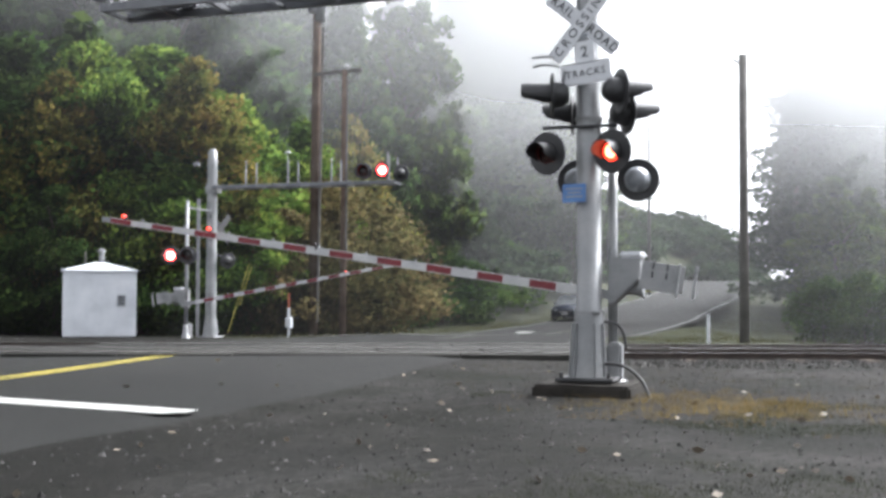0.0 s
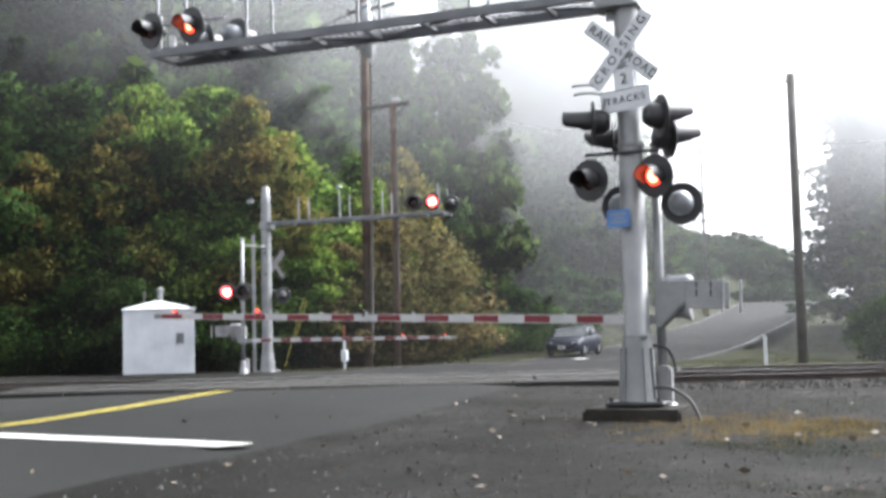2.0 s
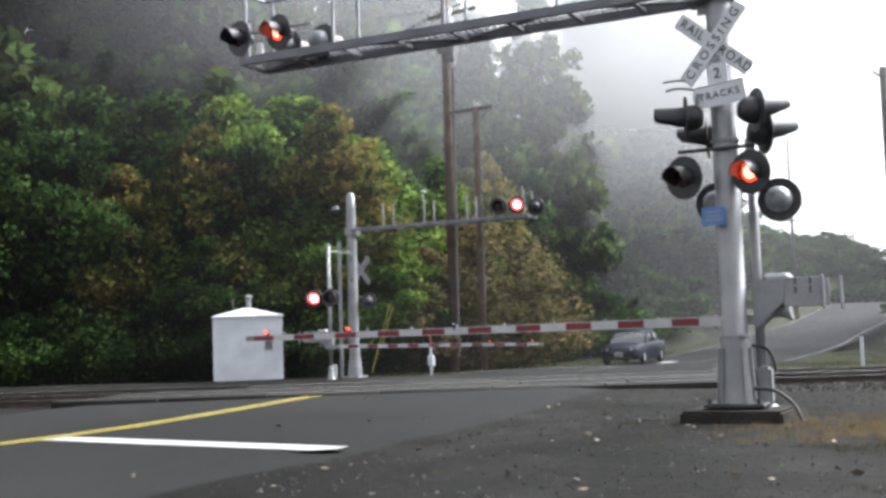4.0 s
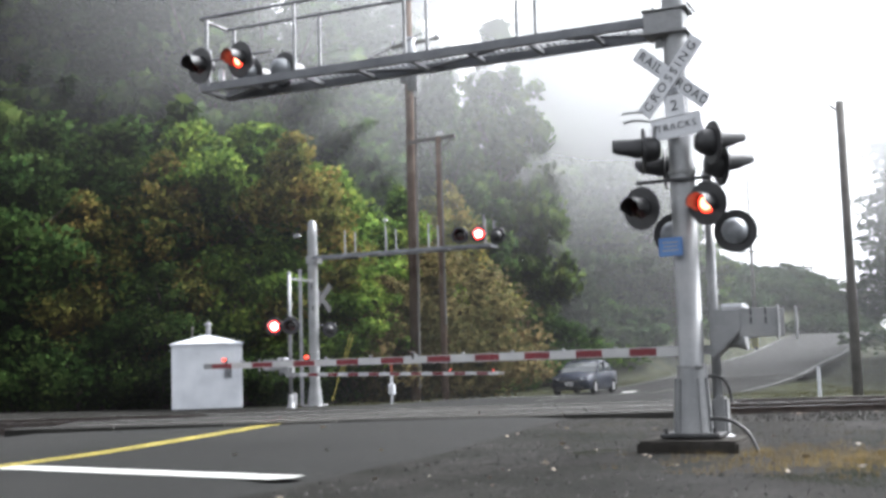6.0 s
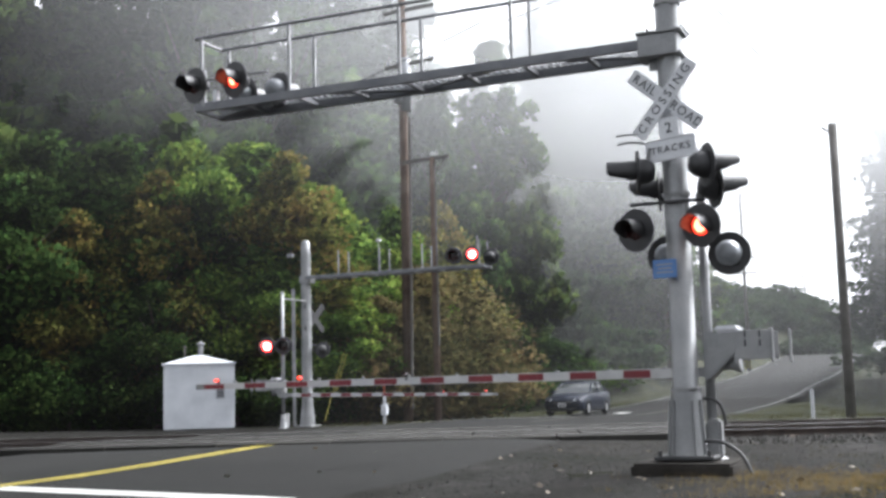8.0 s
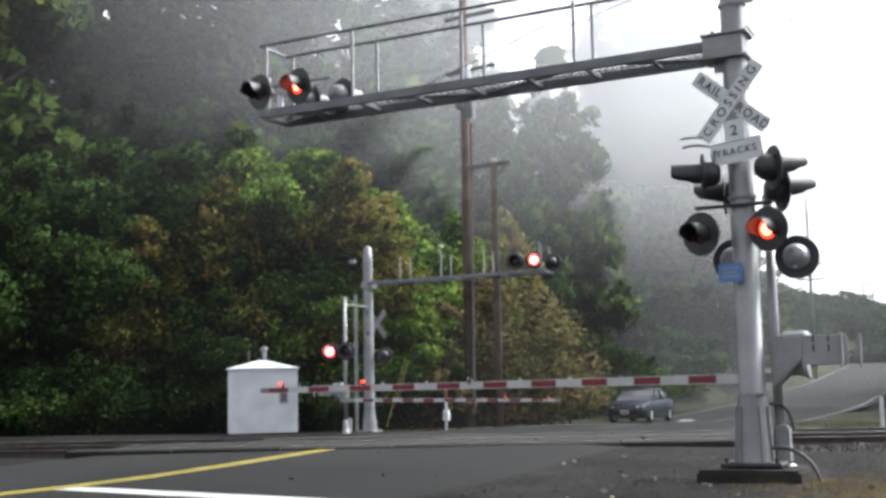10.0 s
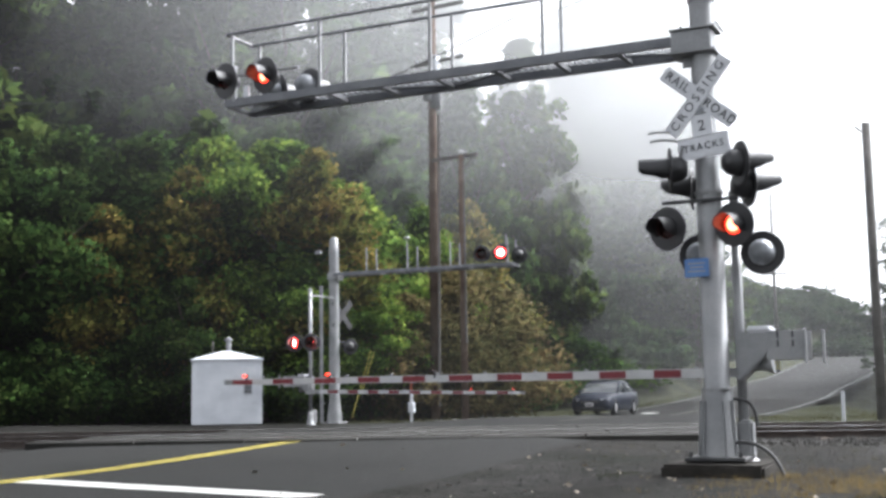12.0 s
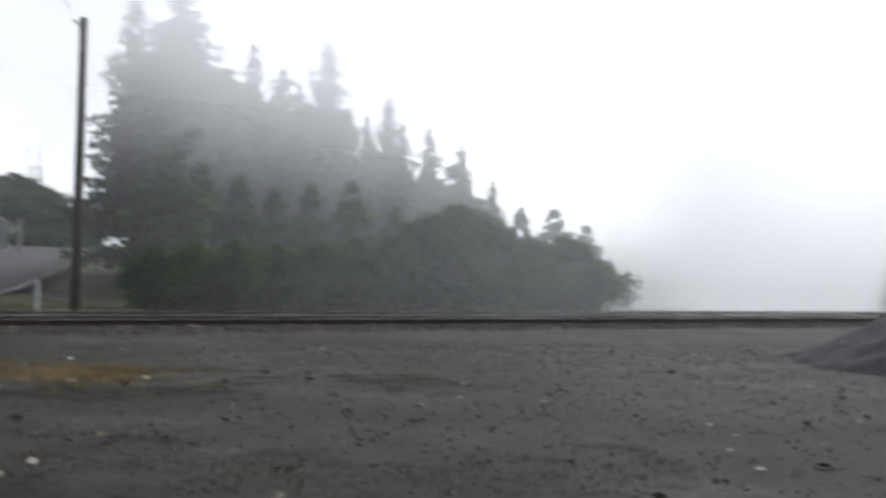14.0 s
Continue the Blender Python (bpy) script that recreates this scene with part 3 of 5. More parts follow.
def walkway(parent, x0, x1, z, y0, y1, posts, rail_h, thick=0.055, rail_r=0.022, mt="truss"):
    """The arm of the cantilever: two chords with cross bars and diagonals, grating, posts and hand rails."""
    arm = part("cantilever_arm", bar((x0, y0, z), (x1, y0, z), thick * 1.3, thick * 2), M[mt], parent, "weathered metal truss arm with a walkway")
    part("chord", bar((x0, y1, z), (x1, y1, z), thick * 1.3, thick * 2), M[mt], arm)
    n = 8
    for i in range(n + 1):
        x = x0 + (x1 - x0) * i / n
        part("cross_bar", bar((x, y0, z - 0.02), (x, y1, z - 0.02), 0.05, 0.05), M[mt], arm)
        if i % 2 == 0 and i < n:
            xb = x0 + (x1 - x0) * (i + 2) / n
            ends = ((x, y0), (xb, y1)) if i % 4 else ((x, y1), (xb, y0))
            part("brace", rod((*ends[0], z), (*ends[1], z), 0.022), M[mt], arm)
    me = bpy.data.meshes.new("grating")
    g = bmesh.new()
    k = int(abs(x1 - x0) / 0.09)
    for i in range(1, k):
        x = x0 + (x1 - x0) * i / k
        bx(0.006, abs(y1 - y0) * 0.9, 0.025, pose(x, (y0 + y1) / 2, z + 0.055), bm=g)
    for j in range(4):
        bx(abs(x1 - x0), 0.008, 0.02, pose((x0 + x1) / 2, y0 + (y1 - y0) * (j + 0.7) / 4.4, z + 0.055), bm=g)
    g.to_mesh(me)
    g.free()
    part("grating", me, M["truss"], arm)
    for x in posts:
        for y, dx in ((y0, 0.0), (y1, 0.03 if x1 < x0 else -0.03)):
            part("rail_post", bx(0.035, 0.035, rail_h, pose(x + dx, y, z + thick + rail_h / 2)), M["galv"], arm)
    if rail_r:
        for y in (y0, y1):
            part("hand_rail", rod((x0 + (0.35 if x0 > x1 else -0.35), y, z + thick + rail_h), (x1, y, z + thick + rail_h), rail_r), M[mt], arm)
        part("hand_rail", rod((x1, y0, z + thick + rail_h), (x1, y1, z + thick + rail_h), rail_r), M["galv"], arm)
    return arm


def gate(at, length, label, far=False, sign=-1):
    """A crossing gate: base, pipe mast, gate machine, and an arm along x with stripes, lamps and counterweights."""
    g = thing("crossing_gate", label, "crossing gate", at, "crossing gates")
    part("base_casting", lathe([(0.17, 0), (0.17, 0.03), (0.11, 0.06), (0.085, 0.30), (0.075, 0.42), (0.0, 0.42)], 16), M["galv"], g, "grey metal base casting", True)
    part("junction_box", bx(0.17, 0.20, 0.42, pose(0.05 if not far else -0.02, -0.12, 0.27), 0.03, segs=2), M["silver"], g)
    part("mast", cy(0.055, 0.055, (3.95 if far else 3.0), pose(0, 0, 0.05), 16), M["silver"], g, smooth=True)
    part("mast_cap", lathe([(0.06, 0), (0.06, 0.04), (0.0, 0.08)], 12, m=pose(0, 0, 4.0 if far else 3.05)), M["silver"], g)
    # gate machine: a cast box with a sloping underside and a lid
    bm = bmesh.new()
    w = 0.17
    o = 0.02
    outline = [(-0.04, 0.91), (0.0, 0.91), (0.33, 1.22), (0.33, 1.46), (-0.04, 1.46)]
    a = [bm.verts.new((x + o, -w - 0.05, z)) for x, z in outline]
    b = [bm.verts.new((x + o, w - 0.05, z)) for x, z in outline]
    bm.faces.new(a)
    bm.faces.new(list(reversed(b)))
    for i in range(len(outline)):
        j = (i + 1) % len(outline)
        bm.faces.new((a[i], a[j], b[j], b[i]))
    bmesh.ops.recalc_face_normals(bm, faces=bm.faces)
    bmesh.ops.bevel(bm, geom=bm.edges[:], offset=0.02, segments=2, affect="EDGES")
    mach = part("gate_machine", bm, M["silver"], g, "pale grey cast gate machine with a sloping underside")
    part("lid", bx(0.27, 0.36, 0.07, pose(0.245, -0.05, 1.485), 0.025, segs=2), M["sign"], mach)
    part("shaft_cover", lathe([(0.05, 0.0), (0.06, 0.12), (0.08, 0.17), (0.12, 0.24), (0.11, 0.25), (0.0, 0.20)], 18, m=pose(0.12, -0.05, 1.07, 0, 82, 0)), M["galv"], mach, smooth=True)
    # arm, in its own space about the pivot
    arm = part("gate_arm", bx(0.5, 0.035, 0.11, pose(-0.25, 0, 0)), M["galv"], g, "red and white striped gate arm", at=pose(0.05, 0.22, 1.01))
    n = round(length / 0.335)
    st = length / n
    th = 0.112
    for i in range(n):
        h0 = th - 0.035 * i / n
        place = pose(-0.45 - st * (i + 0.5), 0, 0)
        part("stripe", bx(st, 0.028, h0, place), M["arm_white"], arm)
        if i % 2 == 1:
            part("red_panel", bx(st * 0.985, 0.034, h0 * 0.80, place), M["arm_red"], arm, "red reflective panel")
    for i in range(0, n, 2):
        part("clip", bx(0.03, 0.04, 0.025, pose(-0.45 - st * (i + 0.5), 0, th / 2 + 0.006)), M["galv"], arm)
    part("tip", bx(0.14, 0.024, 0.07, pose(-0.52 - length, 0, 0)), M["galv"], arm)
    for fr, lit in ((0.965, True), (0.765, True), (0.53, False)):
        x = -0.45 - length * fr
        lp = part("arm_lamp", cy(0.02, 0.02, 0.055, pose(x, -0.03, 0.085, 90, 0, 0), 12), M["lit"] if lit else M["red_lens"], arm, "small red gate arm lamp")
        part("lamp_bracket", bx(0.03, 0.03, 0.10, pose(x, 0, 0.06)), M["black"], lp)
    # counterweight arms and plates on the other side of the pivot
    for y in (-0.42, 0.12):
        part("counter_arm", bx(0.42, 0.016, 0.32, pose(0.48, y, 0.29), 0.004), M["galv"], arm)
        part("counterweight", bx(0.03, 0.05, 0.38, pose(0.69 if y < 0 else 0.82, y, 0.28), 0.008), M["galv"], arm, "grey iron counterweight plate")
    for x in (0.40, 0.56):
        for z in (0.31, 0.41):
            part("slot", bx(0.022, 0.004, 0.075, pose(x, -0.43, z)), M["ink"], arm)
    return g, arm


def build_near_signal():
    s = thing("cantilever_signal", "silver cantilever crossing signal with flasher lamps and white crossbuck", "crossing signal", (-2.765, 13.1, 0.0))
    part("mast", lathe([(0.212, 0.06), (0.206, 0.14), (0.166, 0.75), (0.160, 0.80), (0.142, 0.82), (0.138, 5.6), (0.13, 8.2), (0.0, 8.25)], 28), M["silver"], s, "thick silver painted tubular mast", True)
    part("base_plate", bx(0.66, 0.60, 0.045, pose(0, 0, 0.05), 0.01), M["darkmetal"], s)
    for x in (-0.27, 0.27):
        for y in (-0.24, 0.24):
            part("bolt", cy(0.022, 0.022, 0.10, pose(x, y, 0.03), 8), M["darkmetal"], s)
    for a in (-165, -128, -58, -22, 40, 140):
        part("gusset", bx(0.05, 0.016, 0.60, pose(0, 0, 0, 0, 0, a) @ pose(0.19, 0, 0.38, 0, -3.6, 0), 0.004), M["silver"], s)
    for z, r in ((0.80, 0.158), (3.58, 0.152), (3.02, 0.15), (5.28, 0.148)):
        part("strap", lathe([(r, -0.02), (r + 0.012, -0.02), (r + 0.012, 0.02), (r, 0.02)], 24, m=pose(0, 0, z)), M["galv"], s)
    part("strap_clamp", bx(0.09, 0.06, 0.04, pose(0.12, -0.14, 0.81), 0.01), M["galv"], s)
    # clamp that holds the arm
    cl = part("arm_clamp", bx(0.46, 0.36, 0.25, pose(-0.10, 0, 4.78), 0.015), M["silver"], s)
    for z in (4.645, 4.915):
        part("clamp_plate", bx(0.52, 0.42, 0.022, pose(-0.08, 0, z)), M["galv"], cl)
    for x in (-0.2, 0.2):
        part("clamp_bolt", rod((x, -0.24, 4.94), (x, 0.2, 4.94), 0.014), M["galv"], cl)
    part("clamp_gusset", bx(0.16, 0.03, 0.13, pose(-0.16, 0, 4.57), 0.01), M["silver"], cl)
    part("crank", bx(0.22, 0.03, 0.05, pose(0.16, -0.12, 5.27)), M["galv"], s)
    walkway(s, -0.18, -6.55, 4.80, -0.12, 0.50, (-1.9, -3.42, -5.05, -6.45), 0.93)
    part("stay_wire", pipe([(-2.5, 0.5, 5.6), (-4.0, 0.5, 5.1), (-4.9, 0.52, 4.9)], 0.008, "stay_wire"), M["wire"], s)
    part("lamp_post", bx(0.05, 0.05, 0.5, pose(-6.4, -0.14, 5.06)), M["galv"], s)
    part("lamp_post", bx(0.07, 0.06, 0.16, pose(-6.2, -0.14, 4.93)), M["sign"], s)
    part("lamp_bar", rod((-6.65, -0.10, 5.18), (-5.4, -0.10, 5.18), 0.018), M["galv"], s)
    flasher(s, pose(-6.55, -0.14, 5.12, 4, 0, -16), keyed=("L", "near"), long=0.15)
    flasher(s, pose(-5.90, -0.14, 5.12, 4, 0, -16), keyed=("R", "near"), long=0.15)
    flasher(s, pose(-6.1, 0.42, 5.06, 0, 0, 165), back="dome")
    flasher(s, pose(-5.55, 0.42, 5.06, 0, 0, 165), back="dome")
    # lamps on the mast
    part("cross_arm", rod((-0.50, -0.16, 2.92), (0.36, -0.16, 2.92), 0.022), M["black"], s)
    flasher(s, pose(-0.44, -0.20, 2.62, 4, 0, -21), keyed=("L", "near"), long=0.16)
    flasher(s, pose(0.31, -0.20, 2.62, 4, 0, -21), keyed=("R", "near"), long=0.16)
    flasher(s, pose(-0.17, 0.22, 2.34, 0, 0, 178), back="dome")
    flasher(s, pose(0.53, 0.22, 2.33, 0, 0, 178), back="dome")
    part("side_arm", rod((-0.30, -0.1, 3.50), (0.34, 0.1, 3.50), 0.022), M["galv"], s)
    flasher(s, pose(-0.38, -0.22, 3.29, 0, 0, -72), long=0.26)
    flasher(s, pose(-0.24, 0.26, 3.13, 0, 0, -84), long=0.26)
    flasher(s, pose(0.40, -0.20, 3.30, 0, 0, 124), long=0.26)
    flasher(s, pose(0.42, 0.16, 3.10, 0, 0, 122), long=0.26)
    for x0, x1, y in ((-0.3, -0.24, -0.2), (0.28, 0.34, -0.1)):
        part("bracket", bx(0.03, 0.04, 0.36, pose((x0 + x1) / 2, y, 3.38, 0, 12 if x0 < 0 else -12, 0)), M["galv"], s)
    crossbuck(s, pose(-0.03, -0.20, 4.10, 0, -4.5, -8))
    bl = part("notice", bx(0.28, 0.01, 0.21, pose(0, 0, 0), 0.008), M["blue"], s, "small blue enamel notice with unreadable lines", at=pose(-0.13, -0.19, 2.16, 0, 0, -8))
    for k, wd in enumerate((0.2, 0.16, 0.2)):
        part("print_line", bx(wd, 0.004, 0.018, pose(0, -0.006, 0.05 - 0.045 * k)), M["dome"], bl)
    part("conduit", pipe([(0.15, 0.05, 0.70), (0.26, 0.06, 0.70), (0.37, 0.08, 0.66), (0.40, 0.1, 0.5), (0.40, 0.12, 0.40)], 0.018, "conduit"), M["darkmetal"], s)
    part("hook", pipe([(-0.28, -0.12, 3.62), (-0.38, -0.22, 3.64), (-0.52, -0.22, 3.66), (-0.60, -0.22, 3.62)], 0.016, "hook"), M["galv"], s)
    part("hook", pipe([(-0.28, -0.12, 3.72), (-0.45, -0.22, 3.75), (-0.62, -0.22, 3.73)], 0.014, "hook"), M["galv"], s)
    ft = thing("concrete_footing", "dark stained concrete footing set in gravel", "footing", (-2.72, 13.1, -0.20))
    part("slab", bx(1.10, 1.1, 0.40, pose(-0.03, 0, 0.01), 0.03, segs=2), M["slab"], ft)
    cb = thing("cable", "thick black cable running from the mast into the ground", "cable", (-2.5, 12.95, 0.1))
    part("sheath", pipe([(-0.05, 0, 0.13), (0.08, -0.03, 0.14), (0.2, -0.07, 0.11), (0.31, -0.11, 0.04), (0.41, -0.14, -0.05), (0.48, -0.16, -0.26)], 0.021, "sheath"), M["wire"], cb, smooth=True)
    return gate((-2.55, 13.42, -0.02), 6.7, "silver crossing gate with a red and white arm beside the mast")[1]


def build_far_signal():
    s = thing("cantilever_signal", "silver cantilever crossing signal beyond the tracks", "crossing signal", (-18.16, 31.0, -0.3, 0, 0, 180))
    part("mast", lathe([(0.24, 0.0), (0.22, 0.3), (0.165, 0.7), (0.155, 5.3), (0.13, 5.7), (0.0, 5.78)], 20), M["silver"], s, smooth=True)
    part("base_plate", bx(0.6, 0.6, 0.05, pose(0, 0, 0.04), 0.01), M["galv"], s)
    part("ladder_rail", bx(0.10, 0.05, 4.2, pose(0.40, 0.1, 2.15)), M["galv"], s)
    part("floodlight", bx(0.2, 0.1, 0.1, pose(0.55, 0.0, 5.32)), M["galv"], s)
    part("arm_clamp", bx(0.4, 0.34, 0.25, pose(-0.05, 0, 4.52), 0.02), M["galv"], s)
    walkway(s, -0.18, -6.05, 4.56, -0.3, 0.3, (-1.35, -2.75, -4.15, -5.95), 0.72, 0.04, 0.0)
    part("bell_post", rod((-2.7, 0.3, 4.6), (-2.7, 0.3, 5.55), 0.02), M["galv"], s)
    part("bell", lathe([(0.0, 0.08), (0.08, 0.05), (0.10, 0.0), (0.0, 0.0)], 14, m=pose(-2.7, 0.3, 5.5)), M["galv"], s)
    part("lamp_post", rod((-5.8, 0.1, 4.6), (-5.8, 0.1, 5.45), 0.025), M["galv"], s)
    flasher(s, pose(-5.1, 0.25, 4.9, 0, 0, 198), keyed=("L", "near"), lit_mat="lit_far")
    flasher(s, pose(-5.69, 0.25, 4.9, 0, 0, 198), keyed=("R", "near"), lit_mat="lit_far")
    flasher(s, pose(-6.1, -0.2, 4.85, 0, 0, 0))
    flasher(s, pose(-0.45, -0.2, 2.35, 0, 0, 10))
    part("lamp_bar", rod((0, -0.2, 2.5), (-0.5, -0.2, 2.5), 0.02), M["galv"], s)
    crossbuck(s, pose(-0.16, -0.25, 3.35, 0, 0, 78), False, "truss")
    g, arm = gate((-18.1, 29.5, -0.3, 0, 0, 180), 6.3, "silver crossing gate with lamps beyond the tracks", True)
    part("tie_bar", rod((0, 0, 3.85), (0.0, -1.4, 3.85), 0.03), M["silver"], g)
    part("lamp_bar", rod((-0.2, 0.08, 2.45), (0.55, 0.08, 2.45), 0.02), M["black"], g)
    flasher(g, pose(0.46, 0.12, 2.45, 0, 0, 204) @ Matrix.Scale(1.06, 4), keyed=("L", "far"), lit_mat="lit_far")
    flasher(g, pose(-0.12, 0.14, 2.45, 0, 0, 204) @ Matrix.Scale(1.06, 4), keyed=("R", "far"), lit_mat="lit_far")
    return arm


def build_shed():
    s = thing("equipment_shed", "small white painted metal signal shed with a hipped roof and vent", "shed", (-20.8, 29.12, -0.3, 0, 0, 36.5))
    w, d, h = 2.10, 2.1, 1.93
    part("wall", bx(w, d, h, pose(0, d / 2, h / 2 + 0.06), 0.01), M["shed"], s)
    for i in range(1, 6):
        part("panel_seam", bx(0.018, 0.012, h - 0.02, pose(-w / 2 + w * i / 6, -0.004, h / 2 + 0.06)), M["shed"], s)
    part("plinth", bx(w - 0.06, d - 0.06, 0.1, pose(0, d / 2, 0.03)), M["slab"], s)
    bm = bmesh.new()
    o = 0.05
    z0 = h + 0.06
    base = [bm.verts.new(v) for v in ((-w / 2 - o, -o, z0), (w / 2 + o, -o, z0), (w / 2 + o, d + o, z0), (-w / 2 - o, d + o, z0))]
    mid = [bm.verts.new(v.co + Vector((0, 0, 0.035))) for v in base]
    top = [bm.verts.new(v) for v in ((-0.12, d / 2 - 0.12, z0 + 0.30), (0.12, d / 2 - 0.12, z0 + 0.30), (0.12, d / 2 + 0.12, z0 + 0.30), (-0.12, d / 2 + 0.12, z0 + 0.30))]
    for a, b in ((base, mid), (mid, top)):
        for i in range(4):
            bm.faces.new((a[i], a[(i + 1) % 4], b[(i + 1) % 4], b[i]))
    bm.faces.new(top)
    bm.faces.new(list(reversed(base)))
    bmesh.ops.recalc_face_normals(bm, faces=bm.faces)
    part("roof", bm, M["shed"], s, "shallow hipped white metal roof")
    v = part("vent", cy(0.085, 0.085, 0.42, pose(0.06, d / 2, z0 + 0.24), 14), M["galv"], s, "round roof vent", True)
    part("vent_cap", lathe([(0.0, 0.12), (0.13, 0.04), (0.135, 0.0), (0.0, 0.0)], 14, m=pose(0.06, d / 2, z0 + 0.62)), M["galv"], v)
    part("pipe", cy(0.03, 0.03, 0.45, pose(-0.42, d / 2, z0 + 0.16), 10), M["oldpole"], s)
    nt = part("notice", bx(0.24, 0.012, 0.34, pose(0.62, -0.012, 1.12), 0.004), M["dome"], s, "small grey notice with dark lines")
    for k in range(3):
        part("print_line", bx(0.17, 0.006, 0.045, pose(0.62, -0.02, 1.22 - 0.09 * k)), M["ink"], nt)
    part("door_frame", bx(0.6, 0.012, 0.3, pose(0.62, -0.006, 1.62), 0.004), M["shed"], s)


def pole(name, label, x, y, z0, z1, r, mat, lean=(0, 0)):
    p = thing(name, label, "utility pole", (x, y, z0), "utility poles")
    part("shaft", rod((0, 0, -0.4), (lean[0], lean[1], z1 - z0), r, segs=14, r2=r * 0.78), M[mat], p, smooth=True)
    return p


def build_poles():
    p = pole("utility_pole", "tall brown wooden utility pole with cross arms and a pale conduit", -17.12, 36, -0.3, 15.5, 0.17, "pole", (0.1, 0))
    part("conduit", rod((0.22, -0.12, 0.4), (0.35, -0.10, 10.5), 0.05), M["oldpole"], p, "pale conduit strapped to the pole")
    part("splice_sleeve", cy(0.19, 0.19, 1.9, pose(0.17, 0, 10.75), 14), M["dome"], p, "grey sleeve round the pole", True)
    part("transformer", lathe([(0.0, 0), (0.15, 0.02), (0.16, 0.6), (0.12, 0.68), (0.0, 0.7)], 14, m=pose(0.0, -0.25, 11.0)), M["dome"], p, smooth=True)
    part("cross_arm", bar((-0.55, -0.1, 12.35), (1.25, 0.1, 12.55), 0.1, 0.12), M["oldpole"], p)
    part("cross_arm", bar((-0.6, -0.1, 14.35), (1.3, 0.1, 14.5), 0.1, 0.12), M["oldpole"], p)
    for x in (-0.5, -0.1, 1.15):
        part("insulator", cy(0.045, 0.035, 0.16, pose(x, 0, 12.46 + 0.06 * x), 10), M["dome"], p)
    p2 = pole("utility_pole", "shorter grey-brown wooden pole with a braced cross arm", -15.3, 34.4, -0.35, 8.35, 0.12, "pole", (0.02, 0))
    part("cross_arm", bar((-1.05, -0.05, 8.62), (0.6, 0.05, 8.70), 0.09, 0.11), M["oldpole"], p2)
    part("brace", bar((0.06, 0, 8.15), (0.45, 0.03, 8.62), 0.03, 0.03), M["oldpole"], p2)
    part("conduit", rod((0.13, -0.06, 2.5), (0.12, -0.05, 8.5), 0.035), M["oldpole"], p2)
    p3 = pole("utility_pole", "weathered grey wooden pole beyond the tracks", -2.79, 35.92, -0.5, 8.35, 0.15, "oldpole", (0.0, 0))
    part("top_bracket", bar((-0.05, 0, 8.55), (-0.32, 0.0, 8.78), 0.05, 0.06), M["oldpole"], p3)
    for x, y, z0, z1 in ((-16.9, 108, 1.5, 17.6), (-12.6, 160, 4.0, 12.5)):
        p4 = pole("utility_pole", "distant wooden utility pole on the bank", x, y, z0, z1, 0.16, "oldpole")
        for k in range(2):
            part("cross_arm", bar((-1.2, 0, z1 - z0 - 6.0 - 1.4 * k), (1.2, 0, z1 - z0 - 6.0 - 1.4 * k), 0.12, 0.14), M["oldpole"], p4)
    for a, b, sag in (((-16.0, 36.1, 12.5), (30, 10, 13.2), 0.3), ((-16.0, 36.1, 14.4), (30, 11, 14.6), 0.3), ((-17.8, 35.9, 12.3), (-48, 30, 13), 0.8), ((-3.1, 35.9, 8.5), (-8, 5, 13), 0.3)):
        a, b = Vector(a), Vector(b)
        pts = [a.lerp(b, i / 10) - Vector((0, 0, sag * 4 * (i / 10) * (1 - i / 10))) for i in range(11)]
        w = thing("overhead_wire", "thin dark overhead wire between poles", "wire", (0, 0, 0), "wires")
        part("strand", pipe(pts, 0.012, "strand"), M["wire"], w)
    g = thing("guy_wire_guards", "yellow plastic guards on slanting guy wires", "guy wire", (-17.9, 31.6, -0.2))
    part("guard", rod((0.0, 0.0, 0.05), (0.42, 0.5, 2.15), 0.015), M["yellow"], g)
    part("guard", rod((0.25, 0.25, 0.9), (0.5, 0.55, 2.1), 0.015), M["yellow"], g)
    for x, y, z in ((-3.74, 34.82, -0.45), (-16.53, 33.0, -0.32)):
        mk = thing("marker_post", "slim white marker post beside the tracks", "marker post", (x, y, z), "marker posts")
        part("post", bx(0.09, 0.03, 0.95, pose(0, 0, 0.45), 0.008), M["sign"], mk)
        if x < -10:
            part("cap", bx(0.06, 0.028, 0.5, pose(0, 0, 1.15), 0.008), M["orange"], mk, "thin orange stake")
            part("pedestal_box", bx(0.2, 0.16, 0.34, pose(0.02, -0.03, 0.46), 0.02), M["sign"], mk)
    y = thing("warning_marker", "yellow roadside warning marker with a dark top", "marker", (-15.95, 101, 1.15))
    part("post", bx(0.07, 0.05, 1.1, pose(0, 0, 0.3)), M["galv"], y)
    part("panel", bx(0.55, 0.02, 0.95, pose(0, -0.04, 0.75), 0.01), M["yellow"], y)
    part("panel", bx(0.7, 0.02, 0.2, pose(0, -0.045, 1.2), 0.01), M["ink"], y)
    t = thing("lattice_tower", "distant pale lattice mast on the hill top", "tower", pose(-19.8, 178, 9.0) @ Matrix.Scale(0.6, 4))
    for dx in (-1.2, 1.2):
        part("leg", rod((dx, 0, 0), (dx * 0.85, 0, 10.5), 0.14), M["oldpole"], t)
    for z in (6, 8.2, 10.2):
        part("cross_bar", rod((-1.1, 0, z), (1.1, 0, z), 0.12), M["oldpole"], t)
    part("platform", bx(3.2, 1, 0.25, pose(0, 0, 7.2)), M["oldpole"], t)
    for dx in (-2.2, 0.4):
        part("aerial", rod((dx, 0, 4), (dx, 0, 15.5), 0.08), M["oldpole"], t)


